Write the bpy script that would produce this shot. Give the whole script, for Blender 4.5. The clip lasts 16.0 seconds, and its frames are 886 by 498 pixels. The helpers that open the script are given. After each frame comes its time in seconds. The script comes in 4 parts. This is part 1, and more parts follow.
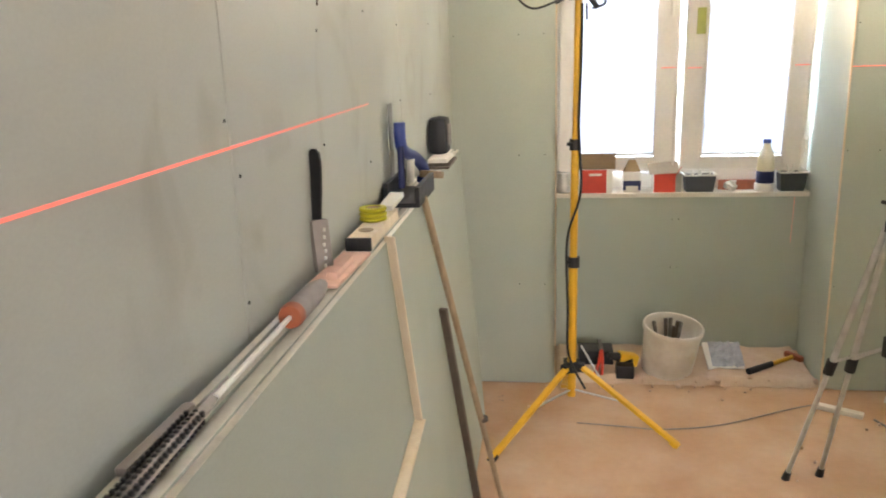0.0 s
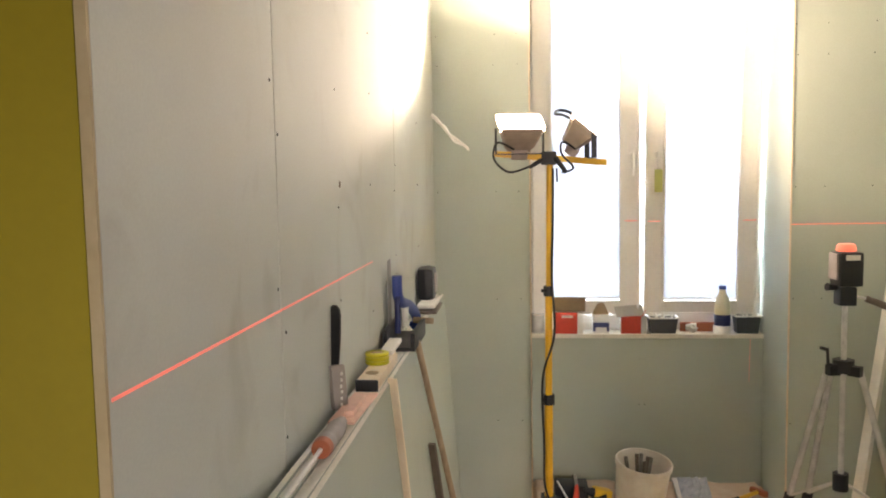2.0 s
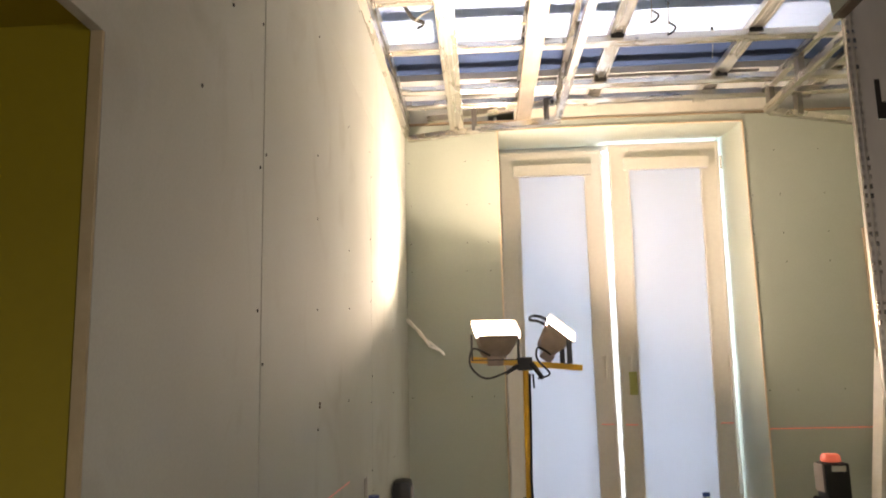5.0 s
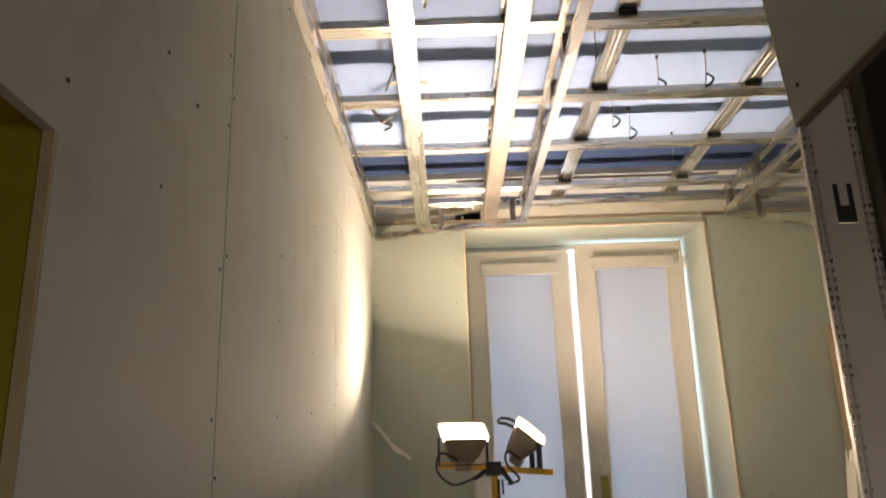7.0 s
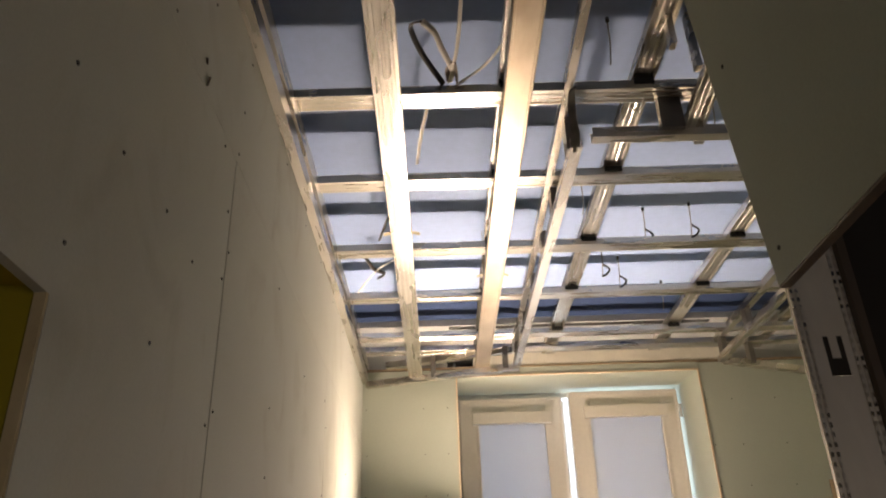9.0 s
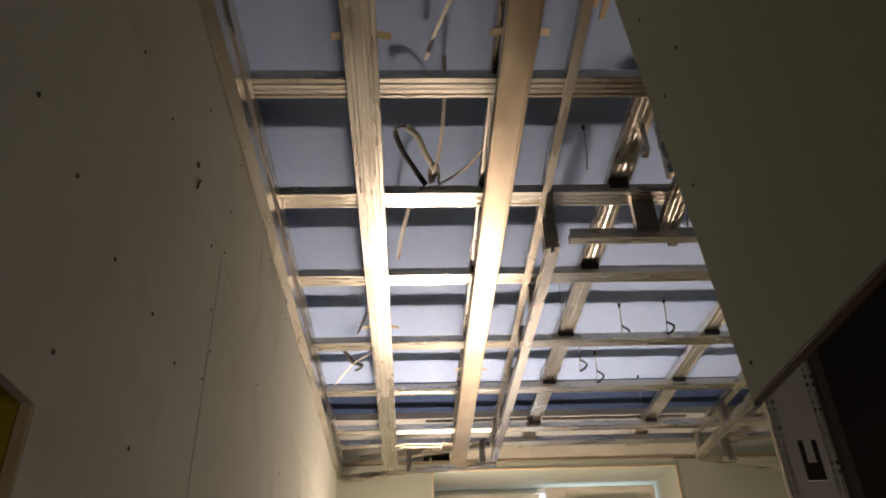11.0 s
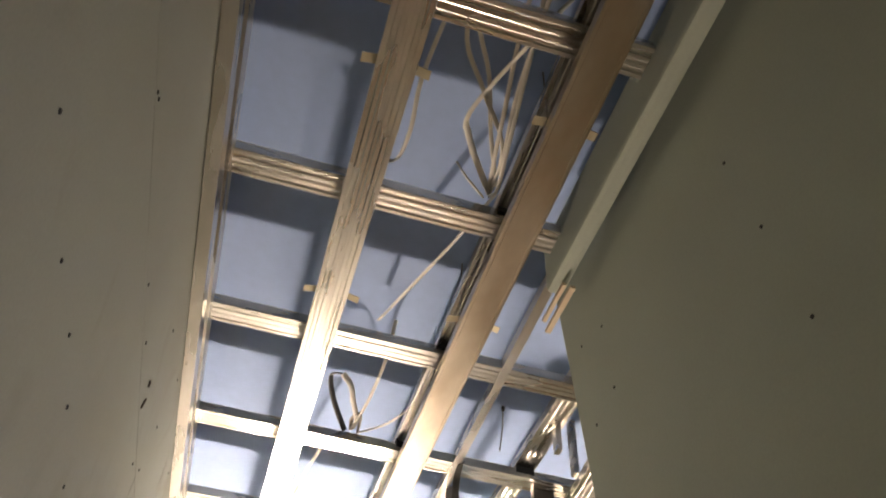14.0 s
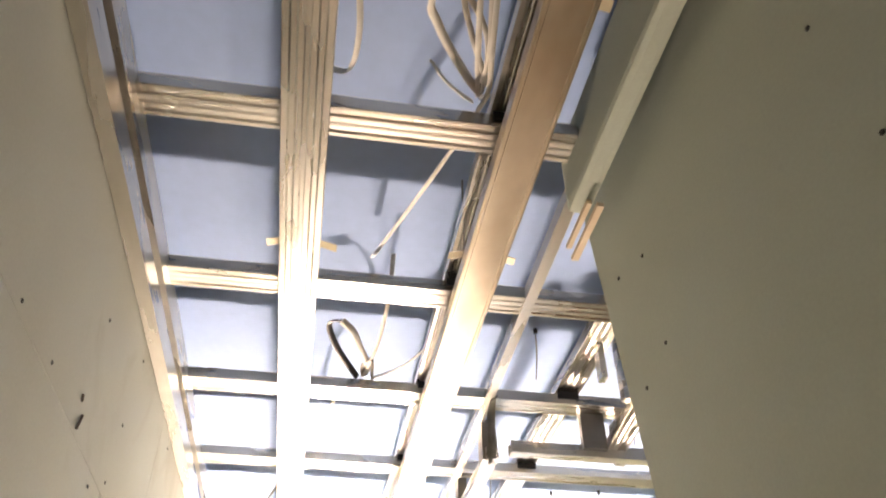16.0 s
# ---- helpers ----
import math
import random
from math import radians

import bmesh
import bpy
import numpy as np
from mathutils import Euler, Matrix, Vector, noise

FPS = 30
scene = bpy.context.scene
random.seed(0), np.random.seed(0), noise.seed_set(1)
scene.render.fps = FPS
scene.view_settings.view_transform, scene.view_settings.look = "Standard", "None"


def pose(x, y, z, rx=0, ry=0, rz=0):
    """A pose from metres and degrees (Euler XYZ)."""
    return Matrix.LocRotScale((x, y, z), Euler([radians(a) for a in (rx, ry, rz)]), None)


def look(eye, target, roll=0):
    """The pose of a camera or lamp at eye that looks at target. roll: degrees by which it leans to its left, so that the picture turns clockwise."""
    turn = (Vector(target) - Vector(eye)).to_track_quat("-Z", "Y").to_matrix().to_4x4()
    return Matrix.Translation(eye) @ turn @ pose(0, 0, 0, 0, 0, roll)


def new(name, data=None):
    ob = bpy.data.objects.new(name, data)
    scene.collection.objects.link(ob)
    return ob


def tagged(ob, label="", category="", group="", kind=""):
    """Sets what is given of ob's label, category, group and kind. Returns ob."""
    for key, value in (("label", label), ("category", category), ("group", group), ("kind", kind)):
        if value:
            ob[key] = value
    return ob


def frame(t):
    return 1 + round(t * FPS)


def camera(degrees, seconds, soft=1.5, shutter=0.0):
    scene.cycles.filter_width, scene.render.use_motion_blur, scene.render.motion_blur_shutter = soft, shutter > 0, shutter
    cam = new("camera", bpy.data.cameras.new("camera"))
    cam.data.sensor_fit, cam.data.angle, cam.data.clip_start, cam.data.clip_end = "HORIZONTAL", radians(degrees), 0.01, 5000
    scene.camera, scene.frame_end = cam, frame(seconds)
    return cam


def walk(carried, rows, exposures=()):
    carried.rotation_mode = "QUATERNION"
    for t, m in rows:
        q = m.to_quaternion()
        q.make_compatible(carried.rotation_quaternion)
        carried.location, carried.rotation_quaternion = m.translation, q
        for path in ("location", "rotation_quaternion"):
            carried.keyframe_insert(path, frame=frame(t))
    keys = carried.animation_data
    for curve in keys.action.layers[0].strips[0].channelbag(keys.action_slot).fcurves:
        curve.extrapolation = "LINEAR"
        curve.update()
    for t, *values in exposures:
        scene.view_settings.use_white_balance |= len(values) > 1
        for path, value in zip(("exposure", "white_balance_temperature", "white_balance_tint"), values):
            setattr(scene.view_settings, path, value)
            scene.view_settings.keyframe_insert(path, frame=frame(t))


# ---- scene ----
cam = camera(59.6, 16.0, 1.9, 0.4)
PATH = [
    (0, (-0.024, -0.439, 1.566), (-0.292, 1.479, 1.068), -1.9),
    (0.5, (-0.033, -0.534, 1.575), (-0.36, 1.385, 1.118), -2.0),
    (1, (0.006, -0.637, 1.611), (-0.276, 1.317, 1.293), 0.2),
    (1.5, (-0.03, -0.69, 1.639), (-0.234, 1.288, 1.428), -0.5),
    (2, (-0.048, -0.707, 1.653), (-0.241, 1.277, 1.49), -1.0),
    (2.5, (-0.042, -0.695, 1.67), (-0.216, 1.296, 1.581), -0.7),
    (3, (-0.037, -0.7, 1.692), (-0.197, 1.294, 1.686), -1.1),
    (3.5, (-0.05, -0.709, 1.702), (-0.19, 1.284, 1.788), -1.2),
    (4, (-0.067, -0.71, 1.713), (-0.196, 1.279, 1.881), -1.4),
    (4.2, (-0.074, -0.712, 1.712), (-0.201, 1.274, 1.913), -1.4),
    (6.5, (-0.08, -0.683, 1.732), (-0.112, 1.252, 2.234), -1.6),
    (7, (-0.077, -0.676, 1.734), (-0.087, 1.242, 2.301), -1.8),
    (7.5, (-0.077, -0.668, 1.74), (-0.047, 1.204, 2.443), -1.7),
    (8, (-0.074, -0.668, 1.745), (-0.031, 1.18, 2.507), -2.2),
    (8.5, (-0.073, -0.673, 1.749), (-0.044, 1.141, 2.59), -2.1),
    (9, (-0.073, -0.684, 1.751), (-0.053, 1.098, 2.659), -2.0),
    (9.2, (-0.069, -0.694, 1.754), (-0.049, 1.072, 2.692), -2.3),
    (11.3, (-0.088, -0.725, 1.767), (0.025, 0.925, 2.891), -2.0),
    (11.5, (-0.107, -0.728, 1.768), (0.046, 0.902, 2.917), -1.3),
    (12, (-0.155, -0.748, 1.767), (0.094, 0.801, 3.008), -0.1),
    (12.5, (-0.185, -0.772, 1.763), (0.128, 0.685, 3.097), 0.1),
    (13, (-0.196, -0.82, 1.771), (0.166, 0.549, 3.183), 1.9),
    (13.5, (-0.206, -0.838, 1.78), (0.131, 0.496, 3.232), 3.3),
    (14, (-0.213, -0.854, 1.784), (0.086, 0.418, 3.297), 4.1),
    (14.5, (-0.211, -0.846, 1.793), (0.043, 0.397, 3.339), 4.2),
    (15, (-0.161, -0.808, 1.873), (0.111, 0.478, 3.381), -1.3),
    (15.5, (-0.125, -0.764, 1.999), (0.148, 0.626, 3.412), -3.0),
    (16, (-0.107, -0.721, 2.102), (0.155, 0.804, 3.369), -0.6),
]
EXPOSURE = [
    (0.0, 2.0, 6450, 14), (0.5, 2.0, 6500, 14), (1.0, 1.95, 6550, 14), (1.5, 1.85, 6650, 15), (2.0, 1.66, 6750, 15), (3.0, 1.28, 6900, 16), (4.0, 0.9, 6950, 16),
    (6.5, -0.08, 7000, 15), (9.0, -0.55, 7000, 16), (11.5, -0.9, 6900, 15), (12.5, -0.66, 6650, 15), (13.5, 0.32, 6550, 13), (14.0, 0.8, 6500, 13), (14.5, 1.1, 6500, 13), (15.0, 1.4, 6500, 13), (16.0, 1.53, 6600, 15),
]
walk(cam, [(t, look(eye, target, roll)) for t, eye, target, roll in PATH], EXPOSURE)

# ---- world and large lights ----
world = bpy.data.worlds.new("sky")
scene.world = world
world.use_nodes = True
wn = world.node_tree.nodes
wl = world.node_tree.links
sky = wn.new("ShaderNodeTexSky")
sky.sky_type = "NISHITA"
sky.sun_disc = False
sky.sun_elevation, sky.sun_rotation = radians(35), radians(160)
wn["Background"].inputs[1].default_value = 0.12
wl.new(sky.outputs[0], wn["Background"].inputs[0])


def area_lamp(name, m, sx, sy, watts, colour, spread=180):
    d = bpy.data.lights.new(name, "AREA")
    d.shape, d.size, d.size_y, d.energy, d.color, d.spread = "RECTANGLE", sx, sy, watts, colour, radians(spread)
    ob = new(name, d)
    ob.matrix_world = m
    return ob


LAMP_1, LAMP_2, DAY, BACK = 34.0, 20.0, 62.0, 5.2

# ---- materials ----


def material(name, colour, rough=0.7, metal=0.0, second=None, scale=4.0, amount=0.5, bump=0.0, bump_scale=60.0, stretch=(1, 1, 1), vary=0.0, spec=0.5):
    m = bpy.data.materials.new(name)
    m.use_nodes = True
    n, l = m.node_tree.nodes, m.node_tree.links
    b = n["Principled BSDF"]
    b.inputs["Roughness"].default_value = rough
    b.inputs["Metallic"].default_value = metal
    b.inputs["Specular IOR Level"].default_value = spec
    co = n.new("ShaderNodeTexCoord")
    mp = n.new("ShaderNodeMapping")
    mp.inputs["Scale"].default_value = stretch
    l.new(co.outputs["Object"], mp.inputs["Vector"])
    big = n.new("ShaderNodeTexNoise")
    big.inputs["Scale"].default_value, big.inputs["Detail"].default_value = scale, 6
    l.new(mp.outputs[0], big.inputs["Vector"])
    fine = n.new("ShaderNodeTexNoise")
    fine.inputs["Scale"].default_value, fine.inputs["Detail"].default_value = bump_scale, 3
    l.new(mp.outputs[0], fine.inputs["Vector"])
    second = second or tuple(c * 0.82 for c in colour)
    ramp = n.new("ShaderNodeValToRGB")
    ramp.color_ramp.elements[0].position, ramp.color_ramp.elements[1].position = 0.5 - amount / 2, 0.5 + amount / 2
    ramp.color_ramp.elements[0].color, ramp.color_ramp.elements[1].color = (*second, 1), (*colour, 1)
    l.new(big.outputs["Fac"], ramp.inputs[0])
    hsv = n.new("ShaderNodeHueSaturation")
    mr = n.new("ShaderNodeMapRange")
    mr.inputs[3].default_value, mr.inputs[4].default_value = 0.93, 1.07
    l.new(fine.outputs["Fac"], mr.inputs[0])
    l.new(ramp.outputs[0], hsv.inputs["Color"])
    if vary:
        info = n.new("ShaderNodeObjectInfo")
        mv = n.new("ShaderNodeMapRange")
        mv.inputs[3].default_value, mv.inputs[4].default_value = 1 - vary, 1 + vary
        l.new(info.outputs["Random"], mv.inputs[0])
        mul = n.new("ShaderNodeMath")
        mul.operation = "MULTIPLY"
        l.new(mr.outputs[0], mul.inputs[0])
        l.new(mv.outputs[0], mul.inputs[1])
        l.new(mul.outputs[0], hsv.inputs["Value"])
    else:
        l.new(mr.outputs[0], hsv.inputs["Value"])
    l.new(hsv.outputs[0], b.inputs["Base Color"])
    rr = n.new("ShaderNodeMapRange")
    rr.inputs[3].default_value, rr.inputs[4].default_value = max(0.03, rough - 0.1), min(1, rough + 0.1)
    l.new(big.outputs["Fac"], rr.inputs[0])
    l.new(rr.outputs[0], b.inputs["Roughness"])
    if bump:
        bp = n.new("ShaderNodeBump")
        bp.inputs["Strength"].default_value, bp.inputs["Distance"].default_value = bump, 0.002
        l.new(fine.outputs["Fac"], bp.inputs["Height"])
        l.new(bp.outputs[0], b.inputs["Normal"])
    return m


def glowing(name, colour, strength):
    m = bpy.data.materials.new(name)
    m.use_nodes = True
    b = m.node_tree.nodes["Principled BSDF"]
    b.inputs["Base Color"].default_value = (*colour, 1)
    b.inputs["Emission Color"].default_value = (*colour, 1)
    b.inputs["Emission Strength"].default_value = strength
    return m


BOARD = material("green plasterboard paper", (0.42, 0.45, 0.38), 0.8, second=(0.365, 0.395, 0.33), scale=1.7, amount=0.45, bump=0.08, bump_scale=220, vary=0.03, spec=0.25)
BOARD_GREY = material("smudged plasterboard", (0.505, 0.53, 0.48), 0.75, second=(0.415, 0.42, 0.365), scale=1.3, amount=0.4, bump=0.08, bump_scale=200, vary=0.03, spec=0.3)
sn, sl = BOARD_GREY.node_tree.nodes, BOARD_GREY.node_tree.links
smap = sn.new("ShaderNodeMapping")
smap.inputs["Scale"].default_value = (2.6, 2.6, 2.0)
scoord = sn.new("ShaderNodeTexCoord")
sl.new(scoord.outputs["Object"], smap.inputs["Vector"])
smudge = sn.new("ShaderNodeTexNoise")
smudge.inputs["Scale"].default_value, smudge.inputs["Detail"].default_value, smudge.inputs["Distortion"].default_value = 1.5, 7, 1.6
sl.new(smap.outputs[0], smudge.inputs["Vector"])
sramp = sn.new("ShaderNodeMapRange")
sramp.inputs[1].default_value, sramp.inputs[2].default_value, sramp.inputs[3].default_value, sramp.inputs[4].default_value = 0.56, 0.84, 0.0, 0.42
sl.new(smudge.outputs["Fac"], sramp.inputs[0])
smix = sn.new("ShaderNodeMix")
smix.data_type = "RGBA"
smix.inputs["B"].default_value = (0.27, 0.23, 0.16, 1)
old = [k for k in BOARD_GREY.node_tree.links if k.to_socket.name == "Base Color"][0].from_socket
sl.new(sramp.outputs[0], smix.inputs["Factor"])
sl.new(old, smix.inputs["A"])
sl.new(smix.outputs["Result"], sn["Principled BSDF"].inputs["Base Color"])
BOARD_EDGE = material("plasterboard edge", (0.74, 0.70, 0.59), 0.85, scale=9, bump=0.3, bump_scale=90)
BEAD = material("pale tan paper bead", (0.68, 0.58, 0.43), 0.8, second=(0.58, 0.44, 0.28), scale=12, amount=0.5, bump=0.2)
EDGE_TAN = material("yellowed gypsum edge", (0.50, 0.42, 0.27), 0.85, second=(0.40, 0.32, 0.18), scale=14, amount=0.5, bump=0.3, bump_scale=90)
GALV = material("galvanised steel", (0.70, 0.67, 0.61), 0.28, 1.0, second=(0.53, 0.495, 0.43), scale=7, amount=0.6, bump=0.0, bump_scale=60, stretch=(3, 0.5, 3), vary=0.10)
GALV_X = material("galvanised steel of cross runs", (0.70, 0.67, 0.61), 0.28, 1.0, second=(0.53, 0.495, 0.43), scale=7, amount=0.6, bump=0.0, bump_scale=60, stretch=(0.5, 3, 3), vary=0.10)
# browner, mottled steel for the second lower channel
GALV_BROWN = material("mottled brown galvanised steel", (0.54, 0.47, 0.37), 0.34, 0.92, second=(0.36, 0.29, 0.205), scale=9, amount=0.5, bump=0.08, bump_scale=60, stretch=(1, 0.4, 1))
# dull steel, darkened below GALV so stubs and stud flanges read as unlit
GALV_DULL_UNLIT = material("dull and unlit galvanised steel", (0.27, 0.255, 0.235), 0.45, 1.0, scale=12, amount=0.4, bump=0.05, vary=0.1)
SLAB = material("blue grey painted slab", (0.37, 0.48, 0.74), 0.85, second=(0.31, 0.42, 0.67), scale=2.2, amount=0.5, bump=0.15, bump_scale=45)
BLUE = material("blue old wall paint", (0.022, 0.048, 0.13), 0.8, scale=3, bump=0.15, bump_scale=40)
GREY = material("grey cement render", (0.42, 0.43, 0.42), 0.9, scale=5, bump=0.3, bump_scale=70)
YELLOW_WALL = material("mustard wall paint", (0.31, 0.25, 0.008), 0.6, second=(0.26, 0.205, 0.007), scale=2, amount=0.5, bump=0.12, bump_scale=80)
FLOOR = material("dusty wooden floor", (0.52, 0.37, 0.25), 0.75, second=(0.42, 0.24, 0.12), scale=3.0, amount=0.45, bump=0.25, bump_scale=35)
DUST = material("cement dust", (0.58, 0.46, 0.35), 0.95, second=(0.50, 0.35, 0.24), scale=7, amount=0.5, bump=0.4, bump_scale=50)
FRAME = material("white window lacquer", (0.80, 0.76, 0.70), 0.35, second=(0.75, 0.70, 0.63), scale=3, bump=0.02)
YELLOW = material("yellow tubular steel", (0.75, 0.42, 0.02), 0.35, second=(0.62, 0.33, 0.02), scale=12, amount=0.4)
BLACK = material("black plastic", (0.013, 0.013, 0.014), 0.5, scale=20)
LAMP_GREY = material("brown grey cast aluminium", (0.42, 0.33, 0.28), 0.5, 0.2, second=(0.30, 0.24, 0.2), scale=20)
ALU = material("anodised aluminium tube", (0.62, 0.61, 0.59), 0.38, 0.6, scale=25, amount=0.3)
WHITE = material("white plastic", (0.78, 0.76, 0.70), 0.45, second=(0.66, 0.62, 0.54), scale=8)
BUCKET = material("dirty white bucket plastic", (0.76, 0.73, 0.66), 0.5, second=(0.60, 0.53, 0.44), scale=9, amount=0.4)
RED = material("red printed cardboard", (0.62, 0.06, 0.03), 0.6, scale=15)
REDINK = material("faded red ink", (0.55, 0.12, 0.08), 0.7, scale=15)
CARD = material("brown cardboard", (0.32, 0.23, 0.13), 0.85, scale=15, bump=0.1)
CARD_GREY = material("grey board", (0.45, 0.42, 0.36), 0.85, scale=15)
BLUEP = material("blue plastic", (0.04, 0.07, 0.28), 0.4, scale=15)
NAVY = material("navy label", (0.02, 0.03, 0.12), 0.5, scale=15)
CREAM = material("cream fluid bottle", (0.75, 0.70, 0.50), 0.35, scale=15)
DARKBOX = material("dark translucent tray", (0.10, 0.11, 0.12), 0.35, scale=15)
WOOD = material("weathered wood", (0.36, 0.27, 0.17), 0.7, second=(0.24, 0.17, 0.10), scale=8, amount=0.5, bump=0.2, stretch=(6, 6, 0.6))
PALEWOOD = material("pale planed wood", (0.72, 0.62, 0.46), 0.6, second=(0.62, 0.50, 0.34), scale=8, amount=0.5, stretch=(6, 6, 0.6))
DARKWOOD = material("dark stained bar", (0.12, 0.09, 0.065), 0.5, scale=10, stretch=(5, 5, 0.7))
STEEL = material("worn tool steel", (0.30, 0.28, 0.26), 0.5, 0.8, second=(0.16, 0.145, 0.13), scale=25, amount=0.4)
RUBBER = material("grey rubber grip", (0.33, 0.29, 0.26), 0.6, scale=25)
ORANGE = material("orange brown plastic", (0.42, 0.12, 0.05), 0.5, scale=25)
SKINPINK = material("faded pink plastic", (0.75, 0.47, 0.36), 0.55, scale=25)
TAPE = material("yellow green tape reel", (0.55, 0.50, 0.02), 0.5, scale=25)
CABLE = material("white flat cable", (0.84, 0.80, 0.72), 0.5, scale=25)
CABLE_BLACK = material("black cable", (0.015, 0.015, 0.015), 0.5, scale=25)
DRILLYELLOW = material("drill yellow plastic", (0.80, 0.45, 0.02), 0.45, scale=25)
FILM = material("crumpled clear film", (0.42, 0.43, 0.47), 0.2, scale=25, amount=0.3, bump=0.6, bump_scale=40)
GOLD = material("dull yellow clip", (0.50, 0.43, 0.28), 0.5, 0.3, scale=25)
GLOW = glowing("halogen glass", (1.0, 0.82, 0.62), 32.0)
LASER = glowing("laser beam mark", (1.0, 0.24, 0.18), 0.12)
LASER_MID = glowing("dimmer laser mark", (1.0, 0.26, 0.20), 0.08)
LASER_FAINT = glowing("faint laser mark", (0.9, 0.35, 0.28), 0.035)
LASER_HEAD = glowing("glowing laser window", (1.0, 0.20, 0.12), 0.17)
# plaster tone lowered in place of missing light
DARK = material("plaster darkened as unlit", (0.30, 0.27, 0.22), 0.9, scale=3)
ZINC = material("dull zinc sheet", (0.76, 0.73, 0.66), 0.5, 0.1, second=(0.64, 0.60, 0.53), scale=9, amount=0.4, stretch=(1, 1, 0.3))
# darkness as a colour, for the side opening and the stud's hole
UNLIT_BLACK = material("near-black of unlit openings", (0.035, 0.028, 0.022), 0.8, scale=4)
SCREW = material("phosphated screw", (0.03, 0.03, 0.03), 0.5, 0.5, scale=25)
TAGM = material("olive paper tag", (0.42, 0.42, 0.12), 0.7, scale=25)

blind_m = bpy.data.materials.new("white blind fabric")
blind_m.use_nodes = True
bn, bl = blind_m.node_tree.nodes, blind_m.node_tree.links
tr = bn.new("ShaderNodeBsdfTranslucent")
tr.inputs[0].default_value = (0.53, 0.54, 0.575, 1)
mixs = bn.new("ShaderNodeMixShader")
mixs.inputs[0].default_value = 0.55
weave = bn.new("ShaderNodeTexNoise")
weave.inputs["Scale"].default_value = 300
wb = bn.new("ShaderNodeBump")
wb.inputs["Strength"].default_value, wb.inputs["Distance"].default_value = 0.2, 0.001
bl.new(weave.outputs["Fac"], wb.inputs["Height"])
bn["Principled BSDF"].inputs["Base Color"].default_value = (0.82, 0.82, 0.82, 1)
bn["Principled BSDF"].inputs["Roughness"].default_value = 0.8
bl.new(wb.outputs[0], bn["Principled BSDF"].inputs["Normal"])
bl.new(bn["Principled BSDF"].outputs[0], mixs.inputs[1])
bl.new(tr.outputs[0], mixs.inputs[2])
bl.new(mixs.outputs[0], bn["Material Output"].inputs["Surface"])
BLIND = blind_m

glass_m = bpy.data.materials.new("window glass")
glass_m.use_nodes = True
gb = glass_m.node_tree.nodes["Principled BSDF"]
gb.inputs["Transmission Weight"].default_value, gb.inputs["Roughness"].default_value = 1.0, 0.0
GLASS = glass_m

# ---- mesh helpers ----


def add_box(bm, x0, x1, y0, y1, z0, z1, m=None):
    r = bmesh.ops.create_cube(bm, size=1)
    mm = Matrix.LocRotScale(((x0 + x1) / 2, (y0 + y1) / 2, (z0 + z1) / 2), None, (x1 - x0, y1 - y0, z1 - z0))
    bmesh.ops.transform(bm, matrix=(m @ mm) if m else mm, verts=r["verts"])
    return r["verts"]


def box_bm(x0, x1, y0, y1, z0, z1, bevel=0.0, m=None):
    bm = bmesh.new()
    add_box(bm, x0, x1, y0, y1, z0, z1, m)
    if bevel:
        bmesh.ops.bevel(bm, geom=bm.edges[:], offset=bevel, segments=2, affect="EDGES", profile=0.7)
    return bm


def between(a, b):
    """Pose at a whose Z runs towards b."""
    d = Vector(b) - Vector(a)
    q = d.to_track_quat("Z", "Y")
    return Matrix.Translation(a) @ q.to_matrix().to_4x4(), d.length


def add_rod(bm, a, b, r0, r1=None, seg=14):
    m, ln = between(a, b)
    r = bmesh.ops.create_cone(bm, cap_ends=True, segments=seg, radius1=r0, radius2=r0 if r1 is None else r1, depth=ln)
    bmesh.ops.transform(bm, matrix=m @ Matrix.Translation((0, 0, ln / 2)), verts=r["verts"])
    return r["verts"]


def rod_bm(a, b, r0, r1=None, seg=14):
    bm = bmesh.new()
    add_rod(bm, a, b, r0, r1, seg)
    return bm


def bar_bm(a, b, w, d, bevel=0.0, twist=0.0):
    m, ln = between(a, b)
    return box_bm(-w / 2, w / 2, -d / 2, d / 2, 0, ln, bevel, m @ Matrix.Rotation(twist, 4, "Z"))


def lathe_bm(rings, seg=28):
    """Rings of (radius, height) turned about z."""
    bm = bmesh.new()
    rows = []
    for r, z in rings:
        rows.append([bm.verts.new((max(r, 1e-4) * math.cos(2 * math.pi * i / seg), max(r, 1e-4) * math.sin(2 * math.pi * i / seg), z)) for i in range(seg)])
    for p, q in zip(rows, rows[1:]):
        for i in range(seg):
            bm.faces.new((p[i], p[(i + 1) % seg], q[(i + 1) % seg], q[i]))
    bm.faces.new(rows[0][::-1])
    bm.faces.new(rows[-1])
    return bm


